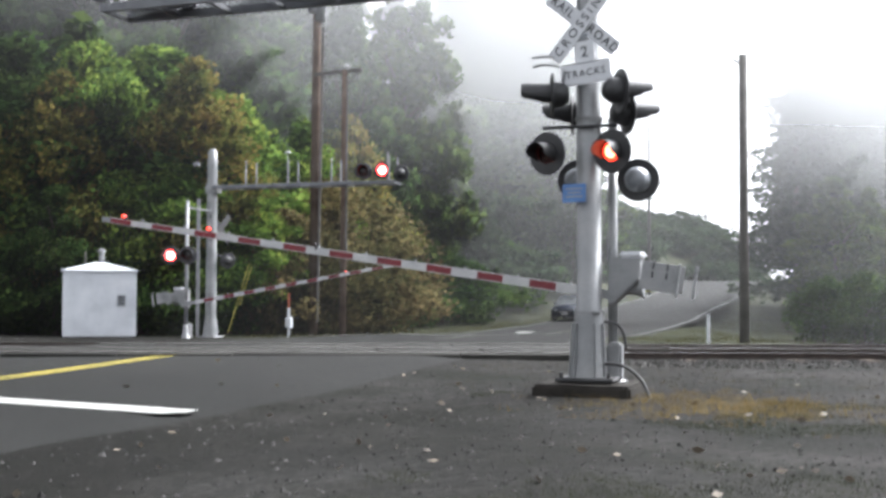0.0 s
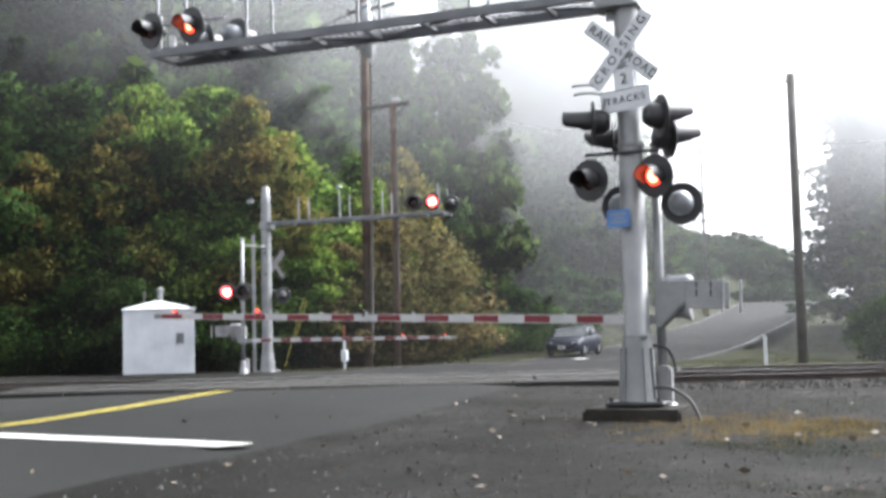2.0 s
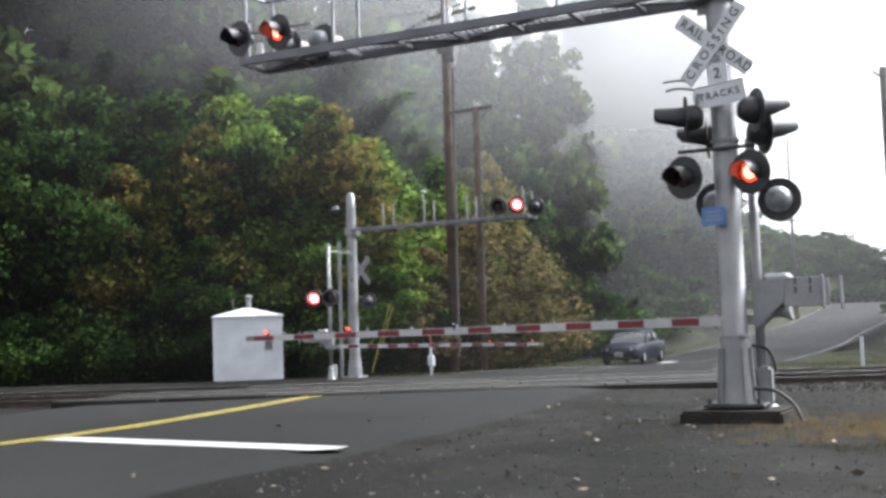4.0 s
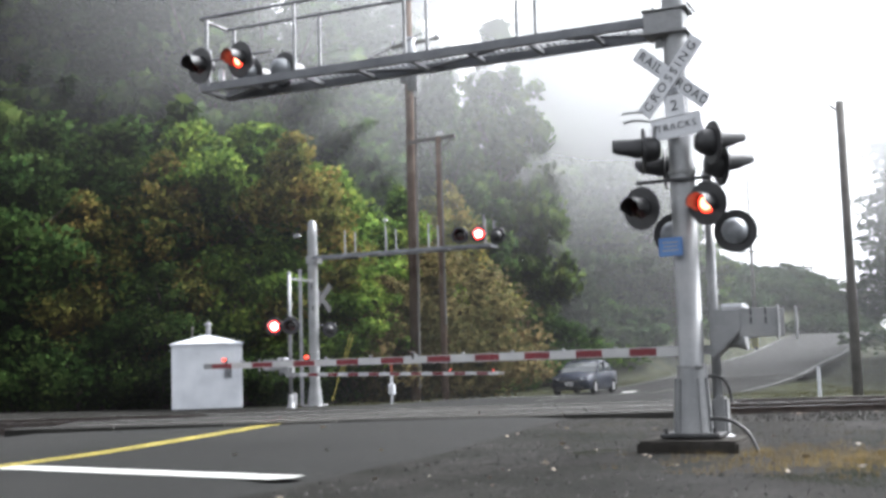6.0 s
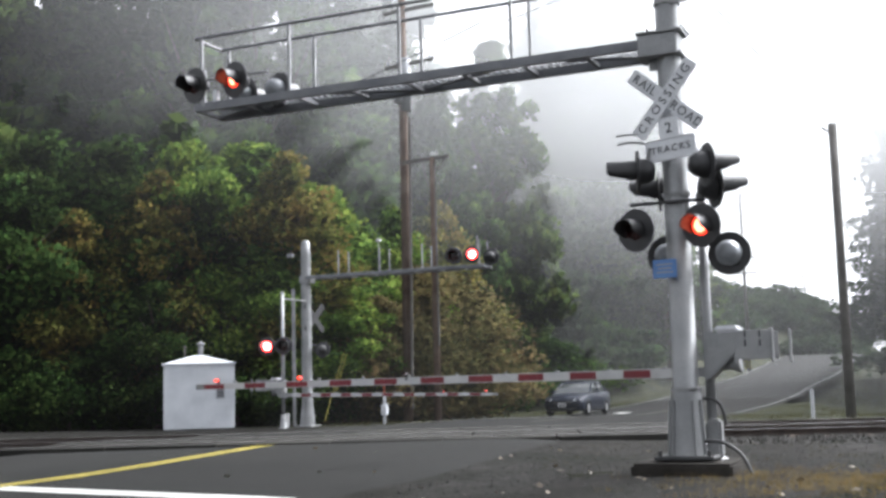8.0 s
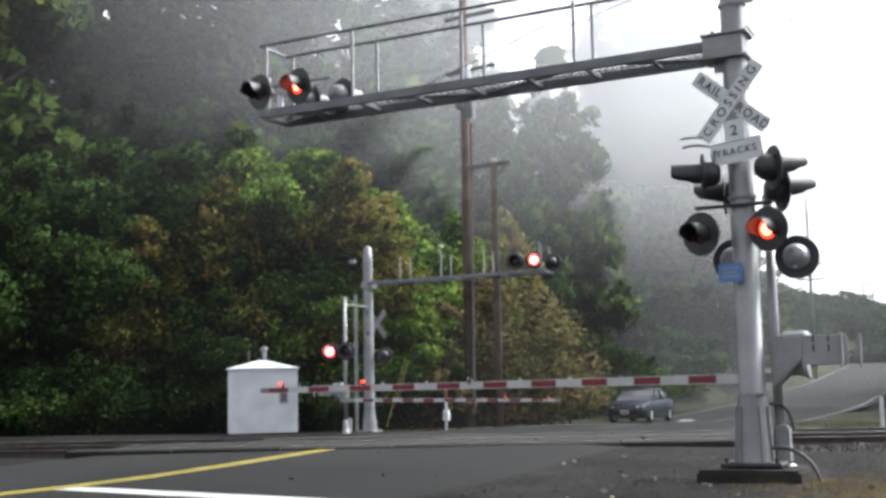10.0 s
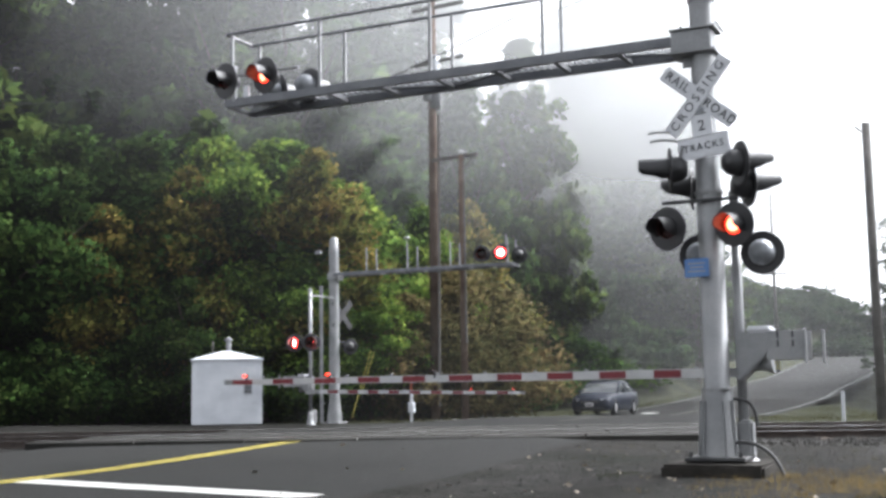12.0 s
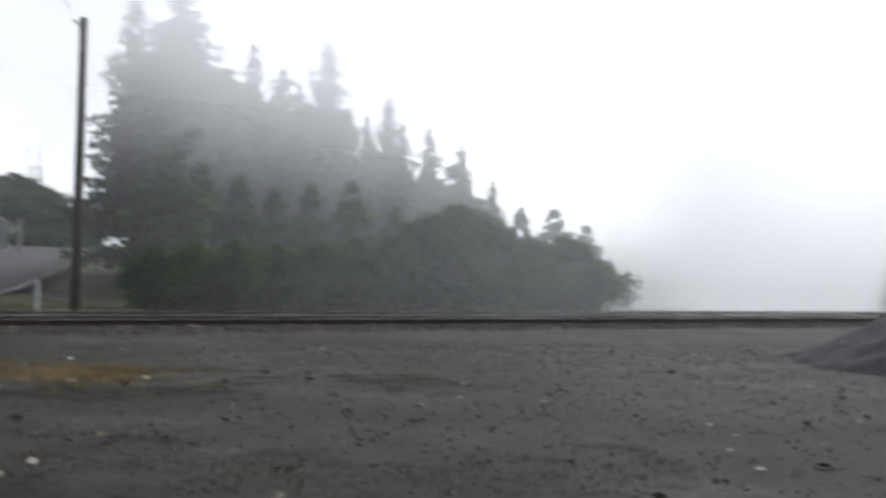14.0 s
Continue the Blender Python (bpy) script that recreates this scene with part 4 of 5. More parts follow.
def build_car():
    """A saloon: nose towards -y, wheels on z = 0."""
    c = thing("car", "dark blue-grey saloon car waiting on the road", "car", (-14.5, 48, 0))
    L, W = 4.5, 1.75
    # sections along the length: y, half width, sill, bonnet or belt height
    sec = [(-2.25, 0.62, 0.34, 0.56), (-2.18, 0.78, 0.24, 0.66), (-1.95, 0.85, 0.20, 0.76), (-1.3, 0.87, 0.18, 0.86), (-0.75, 0.875, 0.18, 0.93), (0.2, 0.875, 0.18, 0.95),
           (1.2, 0.87, 0.18, 0.98), (1.75, 0.86, 0.22, 1.0), (2.1, 0.82, 0.26, 0.98), (2.25, 0.74, 0.36, 0.86)]
    bm = bmesh.new()
    rings = []
    for y, w, lo, hi in sec:
        mid = lo + (hi - lo) * 0.55
        pts = [(-w * 0.9, lo), (-w, lo + 0.1), (-w * 1.0, mid), (-w * 0.96, hi - 0.06), (-w * 0.86, hi), (0, hi + 0.035), (w * 0.86, hi), (w * 0.96, hi - 0.06), (w, mid), (w, lo + 0.1), (w * 0.9, lo)]
        rings.append([bm.verts.new((x, y, z)) for x, z in pts])
    for a, b in zip(rings, rings[1:]):
        for i in range(len(a)):
            j = (i + 1) % len(a)
            bm.faces.new((a[i], b[i], b[j], a[j]))
    bm.faces.new(rings[0])
    bm.faces.new(list(reversed(rings[-1])))
    bmesh.ops.recalc_face_normals(bm, faces=bm.faces)
    body = part("body", bm, M["carpaint"], c, smooth=True)
    # cabin: glass with pillars and roof over it
    def loft(rows, name, mat, parent, smooth=True):
        bm = bmesh.new()
        rs = [[bm.verts.new(p) for p in r] for r in rows]
        for a, b in zip(rs, rs[1:]):
            for i in range(len(a)):
                j = (i + 1) % len(a)
                bm.faces.new((a[i], a[j], b[j], b[i]))
        bm.faces.new(rs[-1])
        bmesh.ops.recalc_face_normals(bm, faces=bm.faces)
        return part(name, bm, M[mat], parent, smooth=smooth)
    def rect(w, y0, y1, z):
        return [(-w, y0, z), (w, y0, z), (w, y1, z), (-w, y1, z)]
    loft([rect(0.80, -0.95, 1.75, 0.90), rect(0.74, -0.60, 1.45, 1.14), rect(0.64, -0.15, 1.0, 1.37)], "cabin_glass", "carglass", c, False)
    loft([rect(0.66, -0.22, 1.05, 1.345), rect(0.64, -0.12, 0.98, 1.405), rect(0.50, 0.05, 0.8, 1.43)], "roof", "carpaint", c)
    for sx in (-1, 1):
        for a, b in (((0.80, -0.93, 0.92), (0.655, -0.17, 1.37)), ((0.80, 1.73, 0.93), (0.655, 1.02, 1.37)), ((0.815, 0.38, 0.94), (0.67, 0.40, 1.37))):
            part("pillar", bar((sx * a[0], a[1], a[2]), (sx * b[0], b[1], b[2]), 0.06, 0.06), M["carpaint"], body)
        part("headlamp", bx(0.34, 0.16, 0.14, pose(sx * 0.60, -2.10, 0.62, 0, 0, sx * 24), 0.03, segs=2), M["lamp_glass"], body, "clear headlamp")
        part("mirror", bx(0.16, 0.09, 0.11, pose(sx * 0.95, -0.6, 0.98), 0.03, segs=2), M["carpaint"], body)
        for y in (-0.25, 0.8):
            part("door_handle", bx(0.02, 0.16, 0.03, pose(sx * 0.875, y + 0.3, 0.82)), M["carpaint"], body)
    part("grille", bx(0.8, 0.05, 0.10, pose(0, -2.235, 0.55), 0.02), M["black"], body)
    part("lower_grille", bx(1.2, 0.05, 0.14, pose(0, -2.22, 0.33), 0.02), M["black"], body)
    pl = part("number_plate", bx(0.34, 0.015, 0.16, pose(0, -2.275, 0.45), 0.004), M["plate"], body, "white number plate")
    part("plate_bar", bx(0.26, 0.006, 0.06, pose(0, -2.285, 0.44)), M["ink"], pl)
    wheel = []
    for sx in (-1, 1):
        for y in (-1.38, 1.32):
            w = part("wheel", lathe([(0.20, -0.09), (0.29, -0.10), (0.315, -0.06), (0.315, 0.06), (0.29, 0.10), (0.20, 0.09), (0.2, -0.09)], 24), M["tyre"], c, "black tyre", True, pose(sx * 0.80, y, 0.315, 0, 90, 0))
            part("rim", lathe([(0.0, 0.085), (0.06, 0.09), (0.20, 0.07), (0.20, -0.07), (0.0, -0.08)], 14), M["rim"], w)
            wheel.append((w, sx, y))
    return c, wheel


# ---- plants ----
def leaf_mesh(name, centres, sizes, rng, flat=0.0, long=1.0, out=None):
    """Many small leaf blades, each a diamond turned at random; out rounds the shading of a clump."""
    c = np.asarray(centres, float)
    n = len(c)
    u = rng.normal(size=(n, 3))
    u[:, 2] *= 1 - flat
    u /= np.linalg.norm(u, axis=1)[:, None] + 1e-9
    v = np.cross(u, rng.normal(size=(n, 3)))
    v /= np.linalg.norm(v, axis=1)[:, None] + 1e-9
    s = np.asarray(sizes, float)[:, None]
    vs = np.stack([c - u * s * long, c - v * s * 0.55, c + u * s * long, c + v * s * 0.55], 1).reshape(-1, 3)
    me = bpy.data.meshes.new(name)
    me.vertices.add(4 * n)
    me.vertices.foreach_set("co", vs.astype(np.float32).ravel())
    me.loops.add(4 * n)
    me.loops.foreach_set("vertex_index", np.arange(4 * n, dtype=np.int32))
    me.polygons.add(n)
    me.polygons.foreach_set("loop_start", np.arange(0, 4 * n, 4, dtype=np.int32))
    me.update(calc_edges=True)
    if out is not None:
        q = out / (np.linalg.norm(out, axis=1)[:, None] + 1e-9) + rng.normal(size=(n, 3)) * 0.22
        q /= np.linalg.norm(q, axis=1)[:, None] + 1e-9
        me.polygons.foreach_set("use_smooth", np.ones(n, dtype=bool))
        me.normals_split_custom_set_from_vertices(np.repeat(q, 4, 0).tolist())
    return me


def broadleaf(name, label, seed, h, r, mat, leaves=7000, low=0.18, size=0.16, category="tree", group="", clumps=84, peak=0.45):
    """A tree or shrub: tapered trunk, limbs, and a crown of leaf clumps with gaps; peak is the height of its widest part."""
    rng = np.random.default_rng(seed)
    t = thing(name, label, category, (0, 0, 0), group)
    bm = rod((0, 0, -0.5), (rng.uniform(-0.3, 0.3), rng.uniform(-0.3, 0.3), h * 0.72), 0.018 * h + 0.03, segs=8, r2=0.02)
    for k in range(7):
        z = h * rng.uniform(0.18, 0.6)
        a = rng.uniform(0, 6.28)
        d = r * rng.uniform(0.5, 0.85)
        rod((0, 0, z), (d * math.cos(a), d * math.sin(a), z + h * rng.uniform(0.1, 0.28)), 0.006 * h + 0.012, bm, 6, 0.01)
    part("trunk", bm, M["bark"], t)
    k = clumps
    zz = low + (1 - low) * rng.uniform(0, 1, k) ** 0.9
    up = np.clip((zz - peak) / (1.02 - peak), 0, 1)
    dn = np.clip((peak - zz) / (peak - low + 0.12), 0, 1)
    env = np.clip(1 - up ** 1.5, 0.06, 1) * np.sqrt(np.clip(1 - dn ** 2, 0.25, 1))
    a = rng.uniform(0, 6.283, k)
    rad = r * env * np.sqrt(rng.uniform(0.1, 1, k)) * rng.uniform(0.7, 1.15, k)
    cc = np.stack([rad * np.cos(a), rad * np.sin(a), zz * h], 1)
    cr = r * rng.uniform(0.17, 0.36, k) * (0.55 + 0.45 * env) * (46 / k) ** 0.33
    w = cr ** 2 / np.sum(cr ** 2)
    pick = rng.choice(k, leaves, p=w)
    d = rng.normal(size=(leaves, 3))
    d /= np.linalg.norm(d, axis=1)[:, None]
    d[:, 2] *= 0.75
    p = cc[pick] + d * (cr[pick] * (1.02 - 0.5 * rng.uniform(0, 1, leaves) ** 2.0 + 0.16 * np.abs(rng.normal(size=leaves))))[:, None]
    p[:, 2] = np.maximum(p[:, 2], 0.05 + rng.uniform(0, 0.3, leaves))
    # larger leaves fill the inside of the clumps
    inner = rng.random(leaves) < 0.16
    p[inner] = cc[pick[inner]] + d[inner] * (cr[pick[inner]] * 0.45)[:, None]
    out = d * 0.8 + np.stack([p[:, 0], p[:, 1], np.zeros(leaves)], 1) / r * 0.35
    out[:, 2] += 0.12
    part("crown", leaf_mesh("crown", p, rng.uniform(0.6, 1.35, leaves) * size * np.where(inner, 1.75, 1.0), rng, out=out), M[mat], t)
    return t


def conifer(name, label, seed, h, r, leaves=8000, size=0.2, low=0.1):
    """A fir: straight trunk, whorls of drooping boughs of uneven length, and a thin leader."""
    rng = np.random.default_rng(seed)
    t = thing(name, label, "conifer tree", (0, 0, 0))
    part("trunk", rod((0, 0, -0.5), (0, 0, h), 0.014 * h + 0.03, segs=8, r2=0.015), M["bark"], t)
    zb, ab, ln = [], [], []
    z = low
    while z < 0.985:
        reach = r * (1.0 - z) ** 0.72 * rng.uniform(0.72, 1.12)
        a0 = rng.uniform(0, 6.283)
        k = 6 if z < 0.8 else 4
        for j in range(k):
            if rng.random() < 0.12:
                continue
            zb.append(z + rng.normal() * 0.006)
            ab.append(a0 + 6.283 * (j + rng.uniform(-0.3, 0.3)) / k)
            ln.append(reach * rng.uniform(0.55, 1.12) + 0.12)
        z += 0.030 * (1.15 - 0.55 * z)
    zb, ab, ln = np.array(zb), np.array(ab), np.array(ln)
    pick = rng.choice(len(zb), leaves, p=ln / ln.sum())
    f = rng.uniform(0.1, 1, leaves) ** 0.75
    x = f * ln[pick]
    wob = rng.normal(size=leaves) * 0.15 * ln[pick] * (1.15 - f)
    hang = np.abs(rng.normal(size=leaves)) * 0.016 * h * (0.35 + 0.65 * np.minimum(1, ln[pick] / r * 2))
    drop = -0.34 * x + 0.16 * x * f - hang
    p = np.stack([x * np.cos(ab[pick]) - wob * np.sin(ab[pick]), x * np.sin(ab[pick]) + wob * np.cos(ab[pick]), zb[pick] * h + drop], 1)
    p[:, 2] = np.maximum(p[:, 2], 0.1)
    sz = rng.uniform(0.6, 1.3, leaves) * size * np.clip(1.4 - zb[pick], 0.62, 1.0) * np.where(f < 0.4, 2.0, 1.0)
    out = np.stack([np.cos(ab[pick]) * 0.7, np.sin(ab[pick]) * 0.7, 0.75 - 2.2 * hang / (0.016 * h) * 0.5], 1)
    part("crown", leaf_mesh("crown", p, sz, rng, 0.5, 1.25, out), M["needles"], t)
    return t


def build_woods():
    rng = random.Random(7)
    kinds = dict(
        green=[broadleaf("maple_tree", "leafy green maple at the wood's edge", 11, 9, 3.4, "leaf_green", 18000, size=0.10), broadleaf("maple_tree", "leafy green maple at the wood's edge", 12, 9, 3.2, "leaf_green", 18000, size=0.10)],
        # maple whose darker leaf colour carries the shade of the wood's left end
        shade=[broadleaf("maple_tree", "maple with the wood's shade put into its dark green leaf colour", 13, 9, 3.4, "leaf_dark", 14000, size=0.11)],
        yellow=[broadleaf("maple_tree", "maple turning yellow and orange in autumn", 21, 9, 2.8, "leaf_yellow", 15000, size=0.098)],
        brown=[broadleaf("shrub", "russet autumn shrub at the wood's edge", 31, 4.4, 2.5, "leaf_brown", 13000, 0.04, 0.068, "shrub"), broadleaf("shrub", "olive and russet shrub at the wood's edge", 32, 4.0, 2.6, "leaf_brown", 13000, 0.04, 0.068, "shrub")],
        dark=[broadleaf("shrub", "dark green undergrowth shrub", 41, 3.5, 2.6, "leaf_dark", 6000, 0.03, 0.095, "shrub")],
        scrub=[broadleaf("scrub_bush", "low dark scrub bush on the bank", 45, 3.0, 2.6, "needles", 1200, 0.03, 0.21, "shrub")],
        tall=[broadleaf("tall_tree", "tall dark broadleaf tree in mist", 51, 24, 5.2, "leaf_dark", 10500, 0.12, 0.34, clumps=150, peak=0.4), broadleaf("tall_tree", "tall dull green broadleaf tree in mist", 52, 24, 5.6, "leaf_dull", 10500, 0.12, 0.34, clumps=150, peak=0.5)],
        fir=[conifer("fir_tree", "tall dark fir tree in mist", 61, 24, 7.0, 10500, 0.25), conifer("fir_tree", "dark fir tree with drooping branches", 62, 24, 7.4, 10500, 0.25)],
        bare=[conifer("fir_tree", "tall dark fir tree with a bare lower trunk", 63, 24, 7.0, 11000, 0.25, 0.26)],
    )
    base = dict(green=9, shade=9, yellow=9, brown=4.2, dark=3.5, scrub=3.0, tall=24, fir=24, bare=24)
    used = set()

    def put(kind, az, dist, h, wide=1.0):
        x, y = -math.sin(radians(az)) * dist, math.cos(radians(az)) * dist
        src = rng.choice(kinds[kind])
        k = h / base[kind]
        a = rng.uniform(0.78, 1.28)
        m = Matrix.Translation((x, y, ground_z(x, y) - 0.05)) @ pose(0, 0, 0, rng.uniform(-2, 2), rng.uniform(-2, 2), rng.uniform(0, 360)) @ Matrix.Diagonal((k * wide * a, k * wide / a, k, 1))
        if src not in used:
            used.add(src)
            src.matrix_basis = m
        else:
            copy_thing(src, m)

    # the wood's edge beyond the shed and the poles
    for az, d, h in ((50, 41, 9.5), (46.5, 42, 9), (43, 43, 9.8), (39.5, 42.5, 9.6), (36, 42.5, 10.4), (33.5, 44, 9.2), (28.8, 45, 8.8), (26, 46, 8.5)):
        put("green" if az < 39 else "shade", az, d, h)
    for az, d, h in ((37.6, 41.5, 8.8), (31.2, 40.8, 9.6), (41.5, 41, 7.5), (23.5, 50, 9.5)):
        put("yellow", az, d, h)
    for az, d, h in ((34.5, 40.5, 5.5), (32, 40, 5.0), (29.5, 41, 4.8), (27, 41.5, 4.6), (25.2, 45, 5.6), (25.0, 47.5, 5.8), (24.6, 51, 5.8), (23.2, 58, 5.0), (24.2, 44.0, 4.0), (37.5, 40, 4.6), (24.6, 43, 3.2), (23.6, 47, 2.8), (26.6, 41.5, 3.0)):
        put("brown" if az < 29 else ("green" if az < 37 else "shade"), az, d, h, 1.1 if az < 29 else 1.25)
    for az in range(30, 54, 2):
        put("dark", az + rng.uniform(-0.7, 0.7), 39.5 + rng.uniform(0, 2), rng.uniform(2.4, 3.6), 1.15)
    for d in (55, 60, 65, 70, 76, 83, 92):
        put("dark", math.degrees(math.asin(21.3 / d)), d, rng.uniform(3.2, 4.8), 1.05)
    # tall trees behind
    az = 51.0
    while az > 13.5:
        d = rng.uniform(54, 60)
        h = rng.uniform(22, 27) if az > 29 else (rng.uniform(20, 23) if az > 24 else rng.uniform(15, 18))
        k = max(1.0, 23.5 / math.sin(radians(az)) / d)
        put("tall" if rng.random() < 0.7 else "fir", az, d * k, h * k, 0.85 if k > 1 else 1.0)
        az -= 2.3
    az = 48.0
    while az > 13.0:
        d = rng.uniform(68, 80)
        h = rng.uniform(27, 33) if az > 25 else rng.uniform(18.5, 21.5)
        k = max(1.0, 24.5 / math.sin(radians(az)) / d)
        put("fir" if rng.random() < 0.55 else "tall", az, d * k, h * k, 0.85 if k > 1 else 1.0)
        az -= 2.2
    for az, d, h in ((12.6, 84, 13), (11.8, 92, 9.5), (13.5, 90, 18)):
        put("tall", az, d, h)
    # scrub on the bank beside the hill road
    for k in range(90):
        y = rng.uniform(70, 132)
        x = road_edges(y)[0] - 4.6 - rng.uniform(0, 1) ** 1.3 * 20
        put("scrub", math.degrees(math.atan2(-x, y)), math.hypot(x, y), rng.uniform(2.2, 3.6), 1.25)
    # wood on the other side of the road, thinning out along the tracks: direction and height as an angle
    def row(kind, pairs, n0, jitter, wide):
        for az, el in pairs:
            d = (n0 + rng.uniform(0, jitter)) / math.cos(radians(az - 21))
            put(kind, az, d, math.tan(radians(el)) * d + 1.1, wide)

    row("bare", ((1.9, 13.2), (0.7, 14.2)), 78, 3, 1.0)
    row("fir", ((-0.5, 12.6), (-1.6, 10.6), (-3.9, 11.7), (-5.6, 8.6), (-7.3, 10.8), (-9.3, 8.9), (-10.9, 8.5), (-12.6, 7.2)), 78, 6, 1.0)
    row("fir", ((0.2, 12.0), (-1.0, 11.0), (-2.6, 9.4), (-4.8, 8.9), (-6.4, 9.0), (-8.2, 9.2), (-10.2, 8.4), (-13.8, 6.4), (-15.6, 5.6)), 92, 6, 1.1)
    row("tall", ((0.4, 9.0), (-0.8, 9.6), (-2.2, 8.6), (-3.4, 8.2), (-4.8, 7.5), (-6.2, 7.5), (-7.8, 7.6), (-9.3, 7.5), (-10.8, 7.0), (-12.2, 6.4), (-13.8, 5.4), (-15.4, 4.9), (-17.0, 4.3), (-18.6, 3.5), (-20.2, 2.8)), 82, 5, 1.05)
    row("tall", ((0.2, 5.6), (-1.2, 5.0), (-3.0, 5.4), (-4.8, 4.8), (-6.6, 5.2), (-8.6, 4.6), (-10.6, 4.4)), 70, 4, 1.1)
    row("dark", ((0.8, 2.6), (-1, 2.8), (-3, 3.0), (-5, 2.8), (-7, 3.0), (-9, 3.2), (-11, 3.4), (-12.6, 4.6), (-13.7, 5.2), (-15.2, 4.5), (-17.4, 3.4), (-19.1, 3.5), (-20.6, 2.3)), 59.5, 1.2, 0.85)
    row("scrub", ((-36.2, 2.0), (-35.6, 1.4)), 60, 1, 1.0)
    for k in range(60):
        x, y = rng.uniform(-34, -10.5), rng.uniform(140, 172)
        put("scrub", math.degrees(math.atan2(-x, y)), math.hypot(x, y), rng.uniform(1.6, 2.6), 1.5)


def build_ground_cover():
    rng = np.random.default_rng(5)

    def scatter(n, xa, xb, ya, yb, keep):
        out = []
        while len(out) < n:
            x, y = rng.uniform(xa, xb), rng.uniform(ya, yb)
            if keep(x, y):
                out.append((x, y))
        return out

    def off_road(x, y):
        e = road_edges(y)
        return x > e[1] + 0.1 or x < e[0] - 0.1

    # loose stones
    vs, fs = [], []
    for x, y in scatter(11000, -7, 16, 3.0, 18.2, off_road):
        s = rng.uniform(0.007, 0.021) * (1.7 if rng.random() < 0.05 else 1)
        z = ground_z(x, y) + s * 0.25
        b = len(vs)
        a0 = rng.uniform(0, 6.28)
        for k in range(5):
            a = a0 + 1.2566 * k
            q = s * rng.uniform(0.7, 1.25)
            vs.append((x + q * math.cos(a), y + q * math.sin(a), z - s * 0.3))
        vs.append((x + rng.uniform(-0.3, 0.3) * s, y + rng.uniform(-0.3, 0.3) * s, z + s * rng.uniform(0.4, 0.9)))
        fs += [(b + k, b + (k + 1) % 5, b + 5) for k in range(5)]
    me = bpy.data.meshes.new("loose_stones")
    me.from_pydata(vs, [], fs)
    tagged(part("loose_stones", me, M["stone"]), "small grey stones scattered over the gravel", "stones", kind="stuff")
    # ballast shoulder below the near rail
    vs, fs = [], []
    for k in range(5000):
        n, s = rng.uniform(16.9, 18.9), rng.uniform(3.2, 46)
        x, y = s * TX + n * NX, s * TY + n * NY
        if not off_road(x, y):
            continue
        q = rng.uniform(0.02, 0.05)
        z = ground_z(x, y) + q * 0.2
        b = len(vs)
        a0 = rng.uniform(0, 6.28)
        for j in range(5):
            a = a0 + 1.2566 * j
            vs.append((x + q * math.cos(a) * rng.uniform(0.7, 1.2), y + q * math.sin(a) * rng.uniform(0.7, 1.2), z - q * 0.2))
        vs.append((x, y, z + q * rng.uniform(0.4, 0.9)))
        fs += [(b + j, b + (j + 1) % 5, b + 5) for j in range(5)]
    me = bpy.data.meshes.new("ballast_stones")
    me.from_pydata(vs, [], fs)
    tagged(part("ballast_stones", me, M["ballast_stone"]), "crushed grey ballast stones beside the rails", "ballast", kind="stuff")
    # fallen leaves
    pts = scatter(280, -9, 12, 3.5, 16, lambda x, y: off_road(x, y) or rng.random() < 0.1)
    me = leaf_mesh("fallen_leaves", [(x, y, max(ground_z(x, y), road_z(y) if not off_road(x, y) else -9) + 0.022) for x, y in pts], rng.uniform(0.018, 0.055, len(pts)), rng, 0.92)
    tagged(part("fallen_leaves", me, M["litter"]), "pale dry fallen leaves lying on the gravel", "leaves", kind="stuff")

    def tufts(name, label, pts, h, mat, blades=14, spread=0.10):
        vs, fs = [], []
        for x, y in pts:
            z = ground_z(x, y)
            for k in range(blades):
                a, d = rng.uniform(0, 6.28), rng.uniform(0, spread)
                bx0, by0 = x + d * math.cos(a), y + d * math.sin(a)
                hh = h * rng.uniform(0.4, 1.2)
                lean = rng.uniform(0.1, 0.7) * hh
                t = rng.uniform(0, 6.28)
                w = h * 0.035
                b = len(vs)
                vs += [(bx0 - w * math.sin(t), by0 + w * math.cos(t), z - 0.01), (bx0 + w * math.sin(t), by0 - w * math.cos(t), z - 0.01), (bx0 + lean * math.cos(t), by0 + lean * math.sin(t), z + hh)]
                fs.append((b, b + 1, b + 2))
        me = bpy.data.meshes.new(name)
        me.from_pydata(vs, [], fs)
        tagged(part(name, me, M[mat]), label, "grass", kind="stuff")

    tufts("dry_grass", "straw-coloured dry grass beside the footing", [(-1.15 + rng.normal() * 0.75, 12.1 + rng.normal() * 0.75) for k in range(420)], 0.065, "drygrass", 13, 0.14)
    tufts("trackside_grass", "sparse dull grass along the tracks", [(x, y) for x, y in scatter(700, -5, 9, 13.4, 17.5, off_road)], 0.04, "grass", 12, 0.2)
    tufts("short_grass", "short dark green grass growing through the gravel", [(x, y) for x, y in scatter(5200, -5, 3.0, 3.6, 13.0, lambda x, y: off_road(x, y) and noise.noise((x * 0.4, y * 0.4, 3)) + 0.35 * noise.noise((x * 1.7, y * 1.7, 8)) > -0.12 + 0.16 * abs(x + 0.4))], 0.028, "turf", 12, 0.16)
    edge = []
    for k in range(2600):
        y = rng.uniform(31, 110)
        e = road_edges(y)
        x = e[0] - 0.4 - abs(rng.normal()) * 3.5 if rng.random() < 0.6 else e[1] + 0.4 + abs(rng.normal()) * 5
        if NX * x + NY * y > 30:
            edge.append((x, y))
    tufts("verge_grass", "dull yellow-green grass on the verges", edge, 0.13, "grass", 12, 0.35)


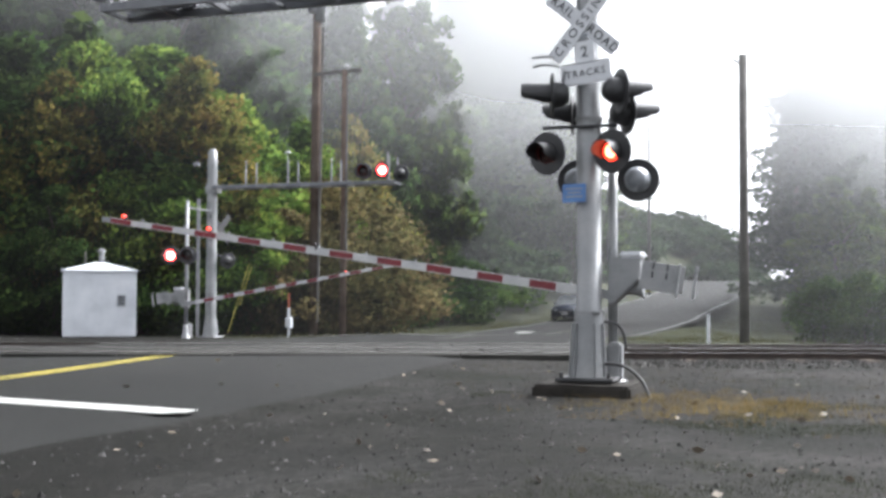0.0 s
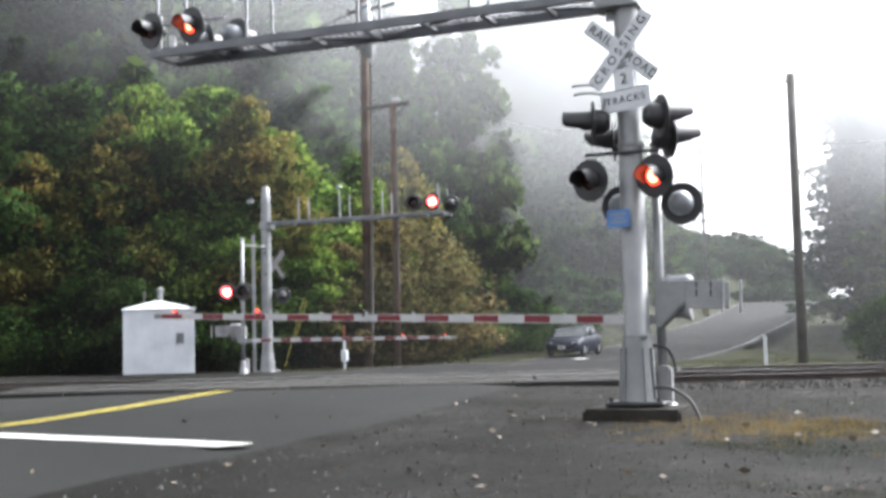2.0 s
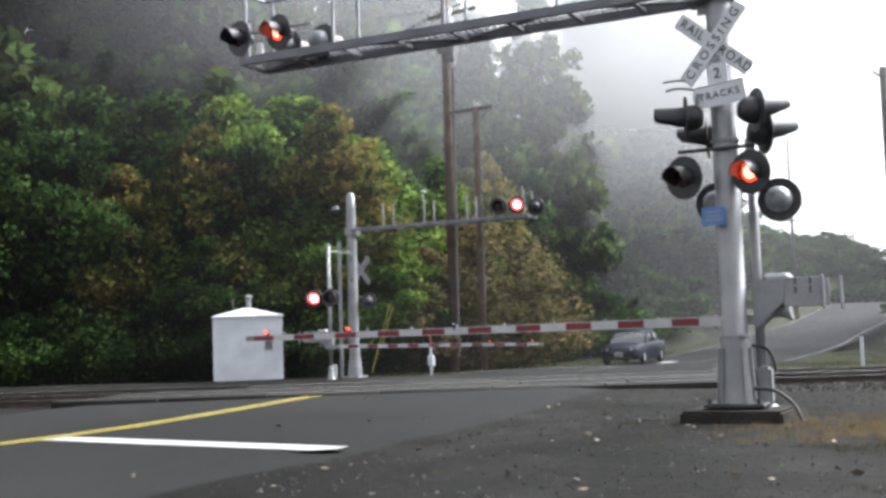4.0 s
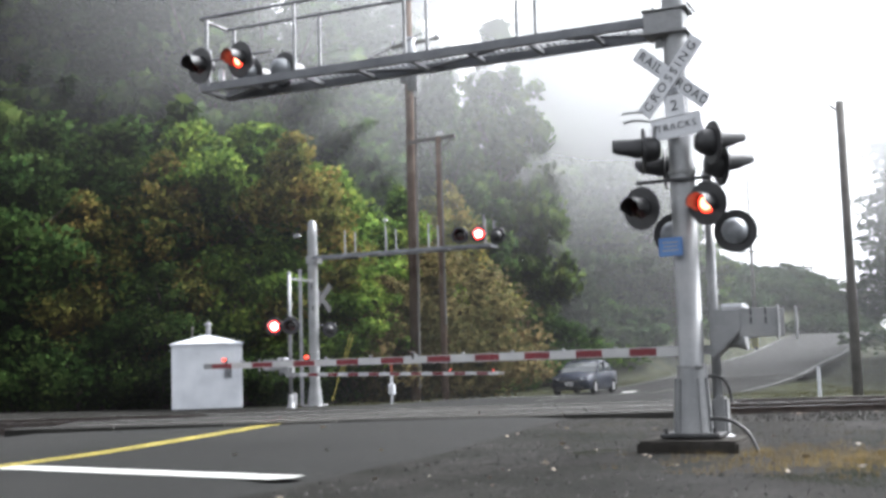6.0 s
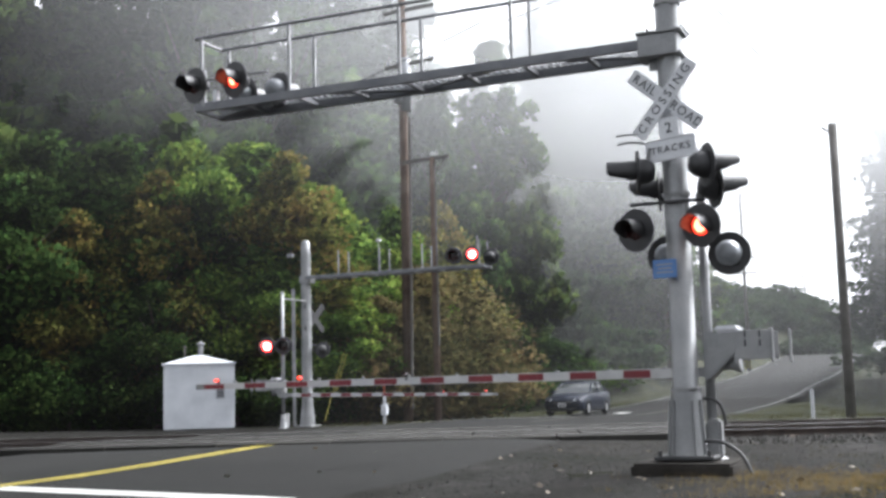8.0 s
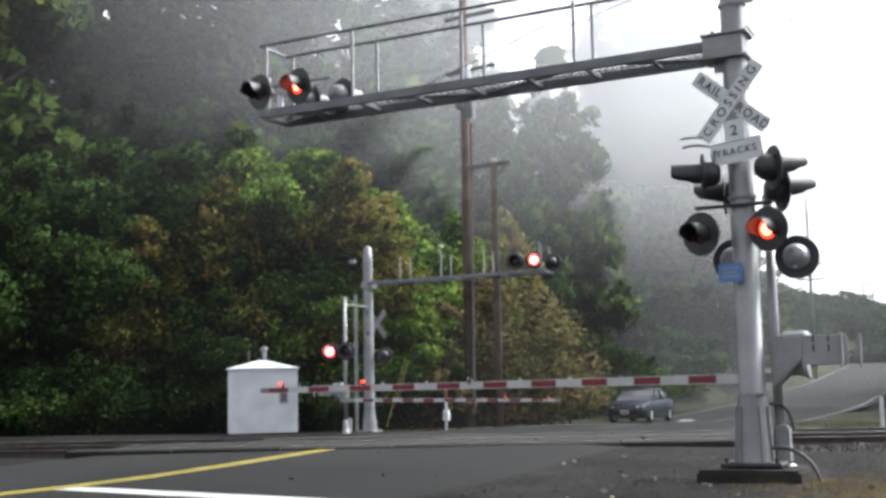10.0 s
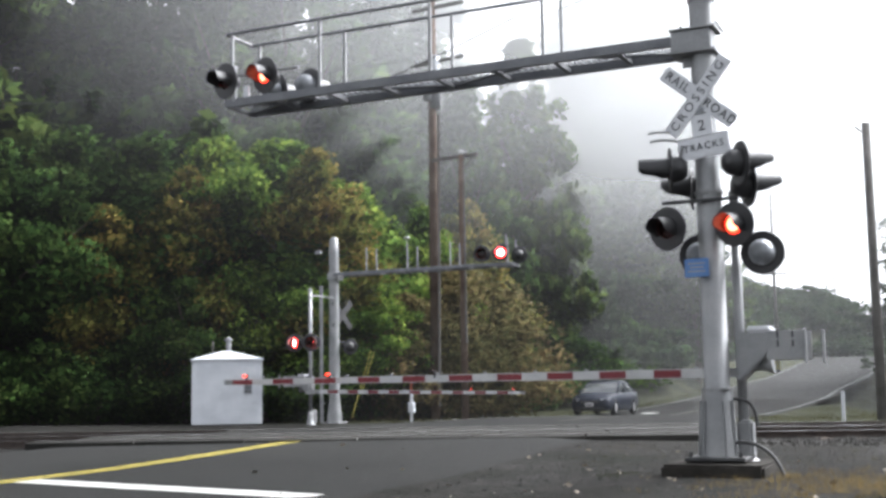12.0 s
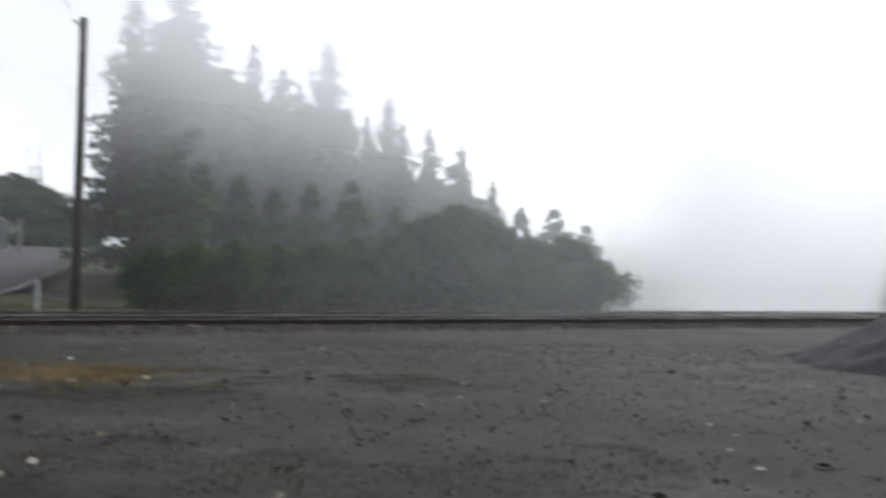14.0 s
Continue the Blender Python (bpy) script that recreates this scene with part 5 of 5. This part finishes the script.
def build_heap():
    xs = list(np.linspace(-4.4, 4.4, 60))

    def f(x, y):
        d = math.hypot(x, y * 1.2) + 0.45 * noise.noise((x * 0.6, y * 0.6, 2))
        return max(-0.08, 1.75 * (1 - d / 3.9) + 0.09 * noise.noise((x * 3, y * 3, 9)) + 0.06 * noise.noise((x * 8, y * 8, 4)))
    ob = part("ballast_heap", sheet(xs, xs, f, "ballast_heap"), M["heap"], at=pose(12.0, 13.4, -0.14))
    tagged(ob, "heap of dark grey ballast stones beside the track", "heap", kind="stuff")


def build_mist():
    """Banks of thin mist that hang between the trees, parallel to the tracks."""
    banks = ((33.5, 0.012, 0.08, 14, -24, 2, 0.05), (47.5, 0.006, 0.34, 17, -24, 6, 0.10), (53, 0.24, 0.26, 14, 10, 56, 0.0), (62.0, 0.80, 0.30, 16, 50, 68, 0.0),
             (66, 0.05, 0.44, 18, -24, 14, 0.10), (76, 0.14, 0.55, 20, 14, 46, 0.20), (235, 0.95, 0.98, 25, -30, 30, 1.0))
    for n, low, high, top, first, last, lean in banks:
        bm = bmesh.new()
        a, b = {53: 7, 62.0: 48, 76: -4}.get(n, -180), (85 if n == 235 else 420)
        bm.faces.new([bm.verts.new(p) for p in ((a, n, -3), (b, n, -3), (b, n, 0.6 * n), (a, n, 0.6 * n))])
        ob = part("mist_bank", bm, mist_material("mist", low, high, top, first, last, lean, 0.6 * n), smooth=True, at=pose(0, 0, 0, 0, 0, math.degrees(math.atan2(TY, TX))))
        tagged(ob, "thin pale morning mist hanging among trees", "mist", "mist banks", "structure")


# ---- build ----
build_ground()
build_markings()
build_tracks()
near_arm = build_near_signal()
far_arm = build_far_signal()
build_shed()
build_poles()
car, wheels = build_car()
build_woods()
build_heap()
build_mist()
build_ground_cover()

CAR_Y = [(0.0, 66.0), (0.5, 62.3), (1.0, 59.0), (1.5, 56.0), (2.0, 54.0), (2.5, 52.6), (3.0, 51.5), (4.2, 49.0), (5.3, 47.95), (14.0, 47.9)]


def motions():
    """Everything that moves besides the camera."""
    walk(near_arm, [(t, pose(0.05, 0.22, 1.01, 0, a, 0)) for t, a in ((0, 8.25), (0.5, 6.3), (1.0, 4.75), (1.5, 3.3), (2.0, 1.8), (2.5, 0.7), (3.0, 0.0), (3.4, -0.1), (14.0, -0.1))])
    walk(far_arm, [(t, pose(0.05, 0.22, 1.01, 0, a, 0)) for t, a in ((0, 9.6), (0.5, 6.8), (1.0, 3.9), (1.5, 1.6), (2.0, -0.2), (2.4, -0.9), (14.0, -0.9))])
    ys = [y for _, y in CAR_Y]
    ts = [t for t, _ in CAR_Y]

    def car_at(t):
        return float(np.interp(t, ts, ys))

    rows = []
    for t, y in CAR_Y:
        slope = math.degrees(math.atan2(road_z(y + 1.3) - road_z(y - 1.3), 2.6))
        rows.append((t, pose(-14.75, y, road_z(y) + 0.01, slope, 0, 0)))
    walk(car, rows)
    steps = [k / 15 for k in range(81)] + [14.0]
    for w, sx, y in wheels:
        walk(w, [(t, pose(sx * 0.80, y, 0.315, 0, 90, 0) @ pose(0, 0, 0, 0, 0, math.degrees((66.0 - car_at(t)) / 0.315) % 360)) for t in steps])
    # lamps flash in turn: a lens turns its lit face forward or back
    near_left = [(k + 0.0, k + 0.4) for k in range(14)]
    far_left = [(-1, 0.3), (0.8, 1.3), (1.8, 2.3), (2.75, 3.4), (3.9, 4.4), (4.9, 5.3), (5.85, 6.3), (6.8, 7.3), (7.8, 8.3), (8.9, 9.4), (9.9, 10.75), (10.9, 11.6), (11.95, 12.7), (13.1, 13.7)]
    for lens, side, which in FLASHING:
        spans = near_left if which == "near" else far_left
        first = spans[0][0] < 0
        on = first if side == "L" else not first
        turn = 0.0 if on else 180.0
        rows = [(0.0, turn)]
        for a, b in spans:
            for start in (a, b):
                if start < 0 or start > 13.85:
                    continue
                if start > rows[-1][0] + 0.02:
                    rows.append((start, turn))
                for k in (1, 2, 3):
                    rows.append((start + k / 30, turn + 60 * k))
                turn += 180
        rows.append((14.0, turn))
        walk(lens, [(t, pose(0, -0.015, 0, 0, 0, a % 360)) for t, a in rows])


motions()
